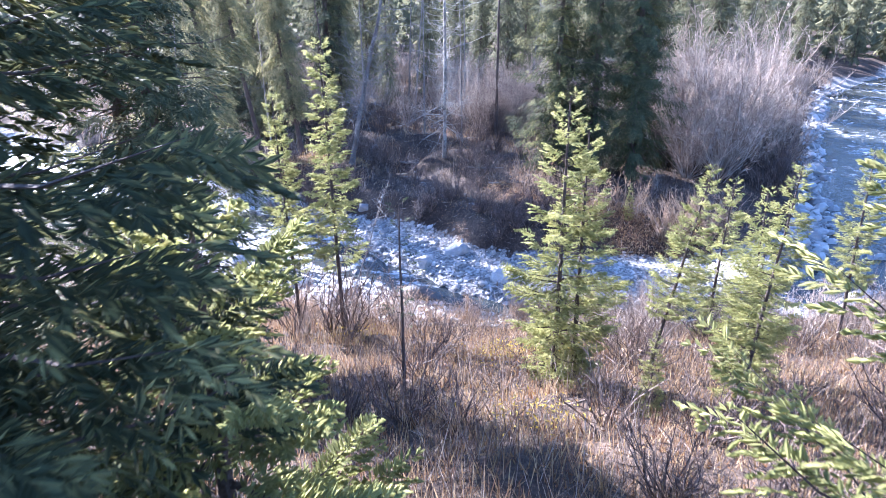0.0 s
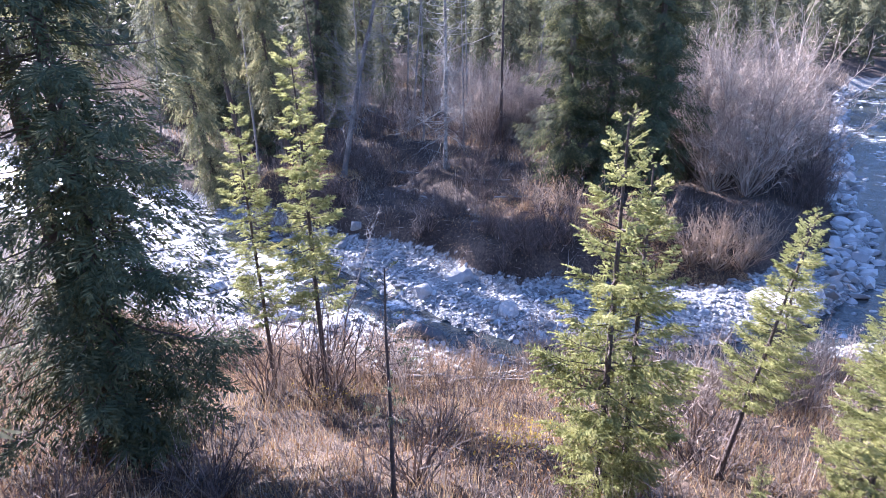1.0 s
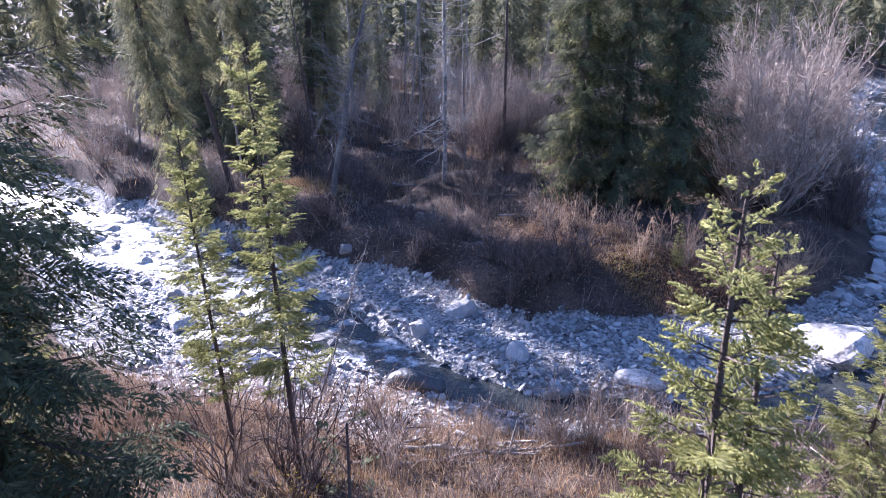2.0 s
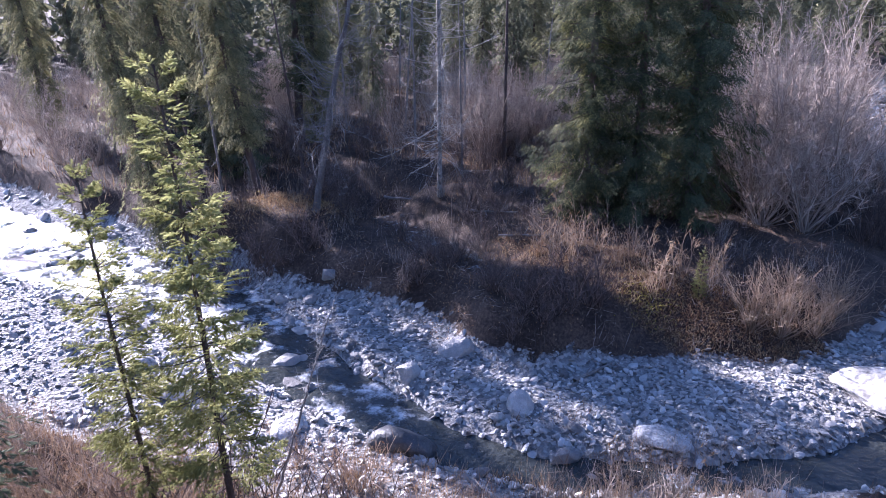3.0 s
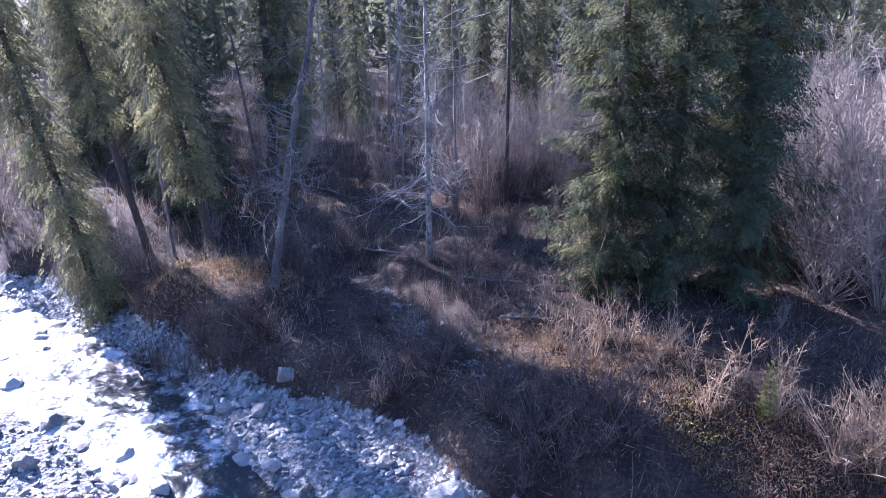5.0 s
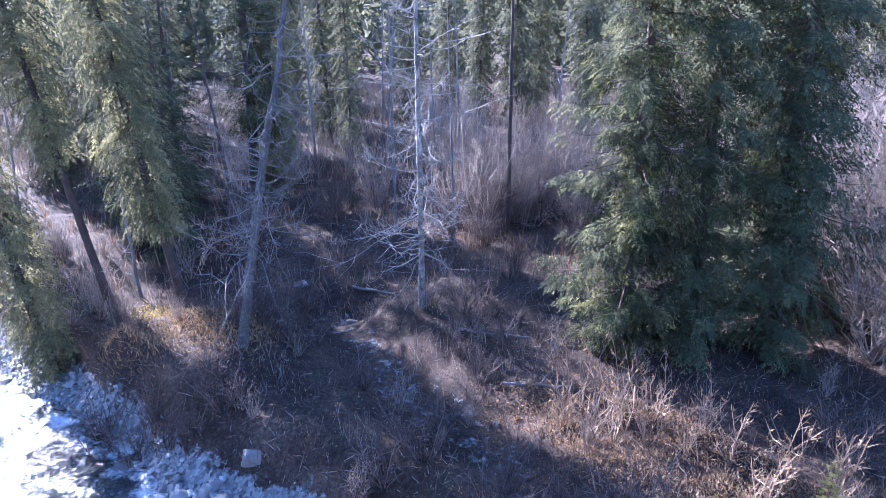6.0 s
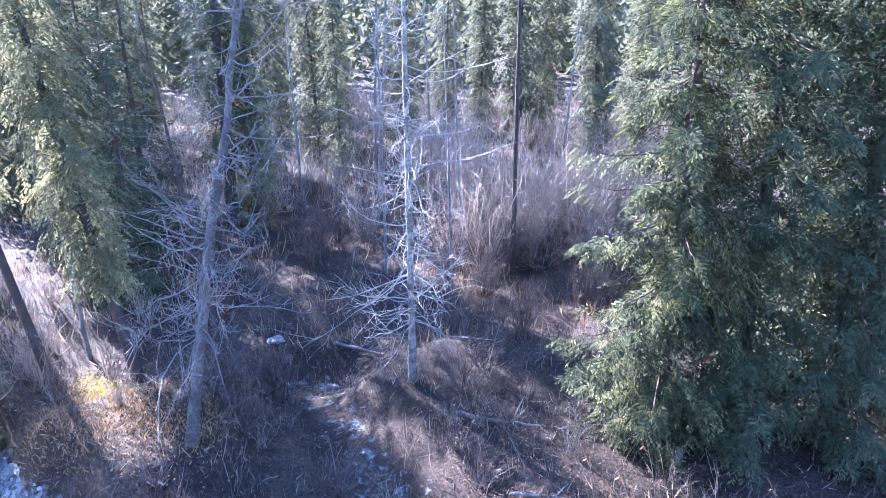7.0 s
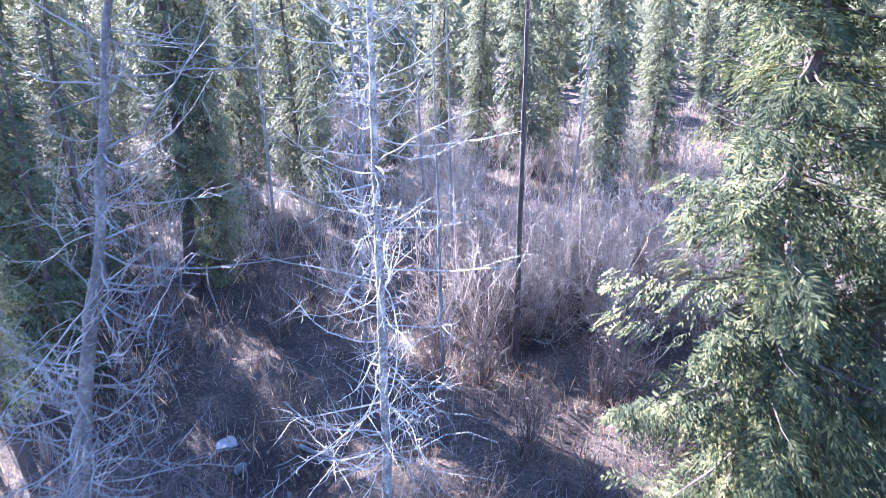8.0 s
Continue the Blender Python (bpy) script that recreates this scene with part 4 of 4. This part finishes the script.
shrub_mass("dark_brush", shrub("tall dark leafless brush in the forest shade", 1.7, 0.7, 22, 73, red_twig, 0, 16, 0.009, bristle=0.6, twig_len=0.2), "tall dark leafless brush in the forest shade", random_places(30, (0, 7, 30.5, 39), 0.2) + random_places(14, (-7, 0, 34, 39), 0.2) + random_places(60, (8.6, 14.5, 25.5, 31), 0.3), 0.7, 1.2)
shrubs_at(shrub("small bare shrub with pale upright twigs", 0.9, 0.4, 14, 70, grey_twig, 12, 9, 0.006), random_places(24, (-5.5, 9.5, 19.8, 29), 0.15), 0.6, 1.2)
shrubs_at(shrub("bare stems with a few orange leaves on the sunny bank", 1.35, 0.35, 9, 63, tan_twig, 60, 7, 0.011), [(5.3, 21.9), (5.0, 21.7), (3.4, 23.6), (3.9, 23.4), (4.5, 23.2), (6.2, 21.9), (2.6, 24.0), (5.9, 22.6), (2.9, 23.2), (5.1, 22.9), (4.2, 24.1), (3.6, 24.2), (6.6, 22.4), (4.9, 23.6)], 0.75, 1.25)
shrubs_at(shrub("bare grey shrub with thin upright stems", 1.3, 0.4, 22, 64, grey_twig, 0, 7), [(-2.2, 13.3), (-1.7, 12.7), (-2.8, 13.0), (1.7, 14.4), (2.4, 14.6), (3.1, 14.7), (5.6, 13.5), (6.3, 14.2), (7.2, 14.4), (4.3, 14.5), (-0.8, 13.2), (0.6, 14.2), (8.2, 15.2), (9.4, 15.6)] + random_places(16, (-11, -6.5, 27.5, 33), 0.2) + random_places(12, (-9, -4, 13, 18), 0.2) + random_places(30, (2, 11, 8.5, 15.5), 0.2))
shrubs_at(shrub("dark many-stemmed bare shrub at the creek edge", 2.0, 0.9, 16, 69, red_twig, 0, 8, 0.013), [(-2.3, 13.2), (-1.9, 13.0), (-0.9, 13.9), (-3.0, 12.8)], 0.85, 1.1)
shrubs_at(shrub("low reddish brown brush in dry grass", 0.6, 0.4, 24, 66, red_twig, 0, 9), random_places(70, (-6, 7, 4, 14), 0.4), 0.8, 1.5)
thicket_spots = [(9.6, 27.6), (10.6, 28.4), (9.3, 26.2), (11.3, 27.3), (10.2, 25.6), (12.2, 28.6), (10.8, 31.5), (12.3, 30.8), (13.6, 30.6), (11.5, 33.5), (13.2, 33), (14.8, 33.2), (12.5, 36), (14.5, 36), (16, 37), (11.0, 36), (13.5, 39), (16.5, 40.5), (18, 43), (15, 43), (9.8, 29.6), (15.8, 34.6), (12.9, 31.9), (10.4, 33.2), (17.5, 38.5), (11.9, 29.9), (13.9, 28.9)]
for n, (tall, spread, seed) in enumerate(((4.9, 2.0, 67), (4.1, 2.3, 71), (3.5, 1.7, 72))):
    kind_of = shrub("tall pale leafless willow thicket behind the creek", tall, spread, 46, seed, grey_twig, 0, 36, 0.017, "willow thickets", bristle=0.75, twig_len=0.14)
    shrubs_at(kind_of, thicket_spots[n::3], 0.85, 1.15)
brush = shrub("pale leafless willow brush among the spruces", 3.0, 1.2, 34, 68, grey_twig, 0, 24, 0.012, "willow brush", bristle=0.7, twig_len=0.17)
shrub_mass("willow_brush", brush, "pale leafless willow brush among the spruces", random_places(70, (-14, 13, 38, 60), 1) + random_places(34, (0.5, 9, 34, 40), 1) + random_places(16, (24, 40, 36, 60), 0.5) + random_places(20, (-26, -13, 31, 50), 0.5), 0.7, 1.15)

shrubs_at(shrub("low tan leafless shrub among pale bank stones", 0.8, 0.45, 22, 75, tan_twig, 20, 8, 0.006), [(x, y) for x, y in random_places(46, (-7, 4.5, 13.8, 17.0), -2.0) if math.hypot(x + 0.55, y - 17.2) > 1.2], 0.7, 1.25)
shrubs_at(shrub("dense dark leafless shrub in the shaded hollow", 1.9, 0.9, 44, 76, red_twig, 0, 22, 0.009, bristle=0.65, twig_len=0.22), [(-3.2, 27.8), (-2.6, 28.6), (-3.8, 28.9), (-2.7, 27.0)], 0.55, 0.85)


# ---- ground cover ----
def cover(name, n, region, lo, hi, width, mat, label, min_edge=0.15, upright=1.6, clump=0.5, band=None):
    """Blades in tufts over a stretch of ground; band keeps to the sunlit strip that runs slantwise down the bank, to
    brighten it.
    """
    x0, x1, y0, y1 = region
    m = max(1, n // 14)
    cxs, cys = rng.uniform(x0, x1, m), rng.uniform(y0, y1, m)
    k = rng.integers(0, m, n)
    x, y = cxs[k] + rng.normal(0, clump * 0.4, n), cys[k] + rng.normal(0, clump * 0.4, n)
    keep = outside(BED, x, y) + 0.25 * waves(x, y, 2.2, 3) > min_edge
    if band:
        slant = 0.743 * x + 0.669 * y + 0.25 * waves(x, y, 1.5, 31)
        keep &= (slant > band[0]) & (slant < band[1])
    x, y = x[keep], y[keep]
    p = np.stack([x, y, height(x, y) - 0.02], -1)
    d = rng.normal(0, 0.6, p.shape)
    d[:, 2] = np.abs(d[:, 2]) + upright
    v, f = blades(p, d, rng.uniform(lo, hi, len(p)), width, 0.25)
    return tagged(new(name, make_mesh(name, v, f, [mat])), label, "undergrowth", kind="stuff")


cover("dry_grass", 70000, (-14, 14, 1.5, 17), 0.08, 0.34, 0.010, dry_grass, "tan and rust dry grass on the near slope")
cover("brown_stems", 11000, (-14, 14, 2, 17.5), 0.2, 0.7, 0.008, red_twig, "reddish brown bare stems on the near slope")
cover("pale_stems", 5500, (-14, 14, 3, 17.5), 0.3, 0.8, 0.007, grey_twig, "pale pinkish bare stems on the near slope")
cover("edge_grass", 9000, (-8, 4, 14, 18), 0.06, 0.26, 0.011, dry_grass, "pale dry grass between the stones at the creek edge", min_edge=-1.7, clump=0.6)
cover("edge_stems", 5500, (-8, 5.5, 13.2, 17.2), 0.15, 0.6, 0.009, tan_twig, "pale bare stems between the stones at the creek edge", min_edge=-1.6, upright=1.0, clump=0.8)
cover("gold_tufts", 17000, (-9, 10, 3, 15), 0.08, 0.3, 0.012, gold_grass, "golden grass tufts among the brush on the near slope", clump=1.3)
cover("slope_litter", 26000, (-9, 9, 3, 16), 0.03, 0.09, 0.035, tan_leaf, "brown fallen leaves lying on the near slope", upright=-0.1, clump=0.9)
cover("bank_litter", 15000, (-9, 11, 19.3, 36), 0.03, 0.08, 0.035, tan_leaf, "brown fallen leaves lying on the shaded far bank", upright=-0.1, clump=0.9)
cover("grey_litter", 9000, (-9, 11, 19.3, 36), 0.08, 0.4, 0.014, grey_twig, "grey fallen twigs lying on the shaded far bank", upright=-0.3, clump=0.7)
cover("slope_twigs", 5000, (-8, 9, 3, 16), 0.08, 0.4, 0.012, grey_twig, "grey fallen twigs lying on the near slope", upright=-0.3, clump=0.7)
# Light grass fills only the sunlit band, so part of its brightness is colour.
cover("strip_grass", 16000, (1, 10, 19.3, 25), 0.05, 0.16, 0.016, gold_grass, "golden dry grass laid to brighten the sunlit strip of the far bank", upright=0.3, clump=0.5, band=(17.4, 19.8))
cover("pale_strip_grass", 60000, (1, 10, 19.3, 25), 0.05, 0.15, 0.02, dry_grass, "flattened tan grass laid to brighten the sunlit strip of the far bank", min_edge=0.0, upright=0.05, clump=1.2, band=(17.3, 19.8))
cover("mound_grass", 7000, (-6.9, -3.0, 25.8, 29.2), 0.06, 0.22, 0.016, gold_grass, "golden dry grass on top of the cut bank", upright=0.4, clump=0.6)
cover("bank_twigs", 1500, (-10, 11, 19.5, 36), 0.25, 0.8, 0.008, grey_twig, "pale bare twigs on the far bank", clump=0.4)
cover("bank_grass", 9000, (-12, 14, 19.3, 40), 0.05, 0.2, 0.012, dry_grass, "dry grass and litter on the far bank")
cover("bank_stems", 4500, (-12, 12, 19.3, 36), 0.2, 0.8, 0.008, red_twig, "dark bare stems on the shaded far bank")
cover("forest_grass", 22000, (-32, 34, 30, 70), 0.2, 0.6, 0.03, dry_grass, "dry undergrowth in the forest", clump=1.2)
cover("forest_stems", 20000, (-32, 34, 40, 70), 0.4, 1.6, 0.02, grey_twig, "bare brush stems in the forest", clump=1.2)


# yellow and orange leaves left on low plants
def leaf_patch(x, y, n, label, mat, size=0.6):
    px, py = x + rng.normal(0, size * 0.5, n), y + rng.normal(0, size * 0.5, n)
    p = np.stack([px, py, height(px, py) + rng.uniform(0.02, 0.35, n)], -1)
    v, f = blades(p, rng.normal(0, 1, (n, 3)), rng.uniform(0.03, 0.07, n), 0.022)
    return tagged(new("leafy_undergrowth", make_mesh("leafy_undergrowth", v, f, [mat])), label, "undergrowth", kind="stuff")


gold_leaf = material("gold_leaf", [(0.2, (0.30, 0.20, 0.03)), (0.5, (0.45, 0.34, 0.06)), (0.8, (0.55, 0.46, 0.12))], 0.8, 2, 8, 0.0, per="island", translucent=0.4)
for x, y in ((0.9, 9.6), (1.2, 10.4), (1.0, 6.2), (-1.75, 12.6), (2.0, 10.0)):
    leaf_patch(x, y, 150, "patch of yellow autumn leaves on low plants", gold_leaf)
leaf_patch(4.7, 21.4, 350, "patch of olive moss and low leaves on the sunny strip", moss_mat, 0.7)
for x, y in ((-6.3, 28.9), (-6.7, 29.3), (-5.7, 28.2)):
    leaf_patch(x, y, 380, "patch of bright yellow moss and leaves on the bank", gold_leaf, 0.5)
for x, y in ((-4.6, 26.6), (-4.0, 26.2), (-3.6, 25.8), (0.3, 21.8), (0.6, 33.4), (2.5, 22.6), (6.0, 21.0), (6.6, 20.7), (5.6, 21.4), (1.2, 9.0), (1.6, 8.6), (0.2, 9.8)):
    leaf_patch(x, y, 260, "patch of rust-coloured fallen leaves and grass", tan_leaf, 0.85)
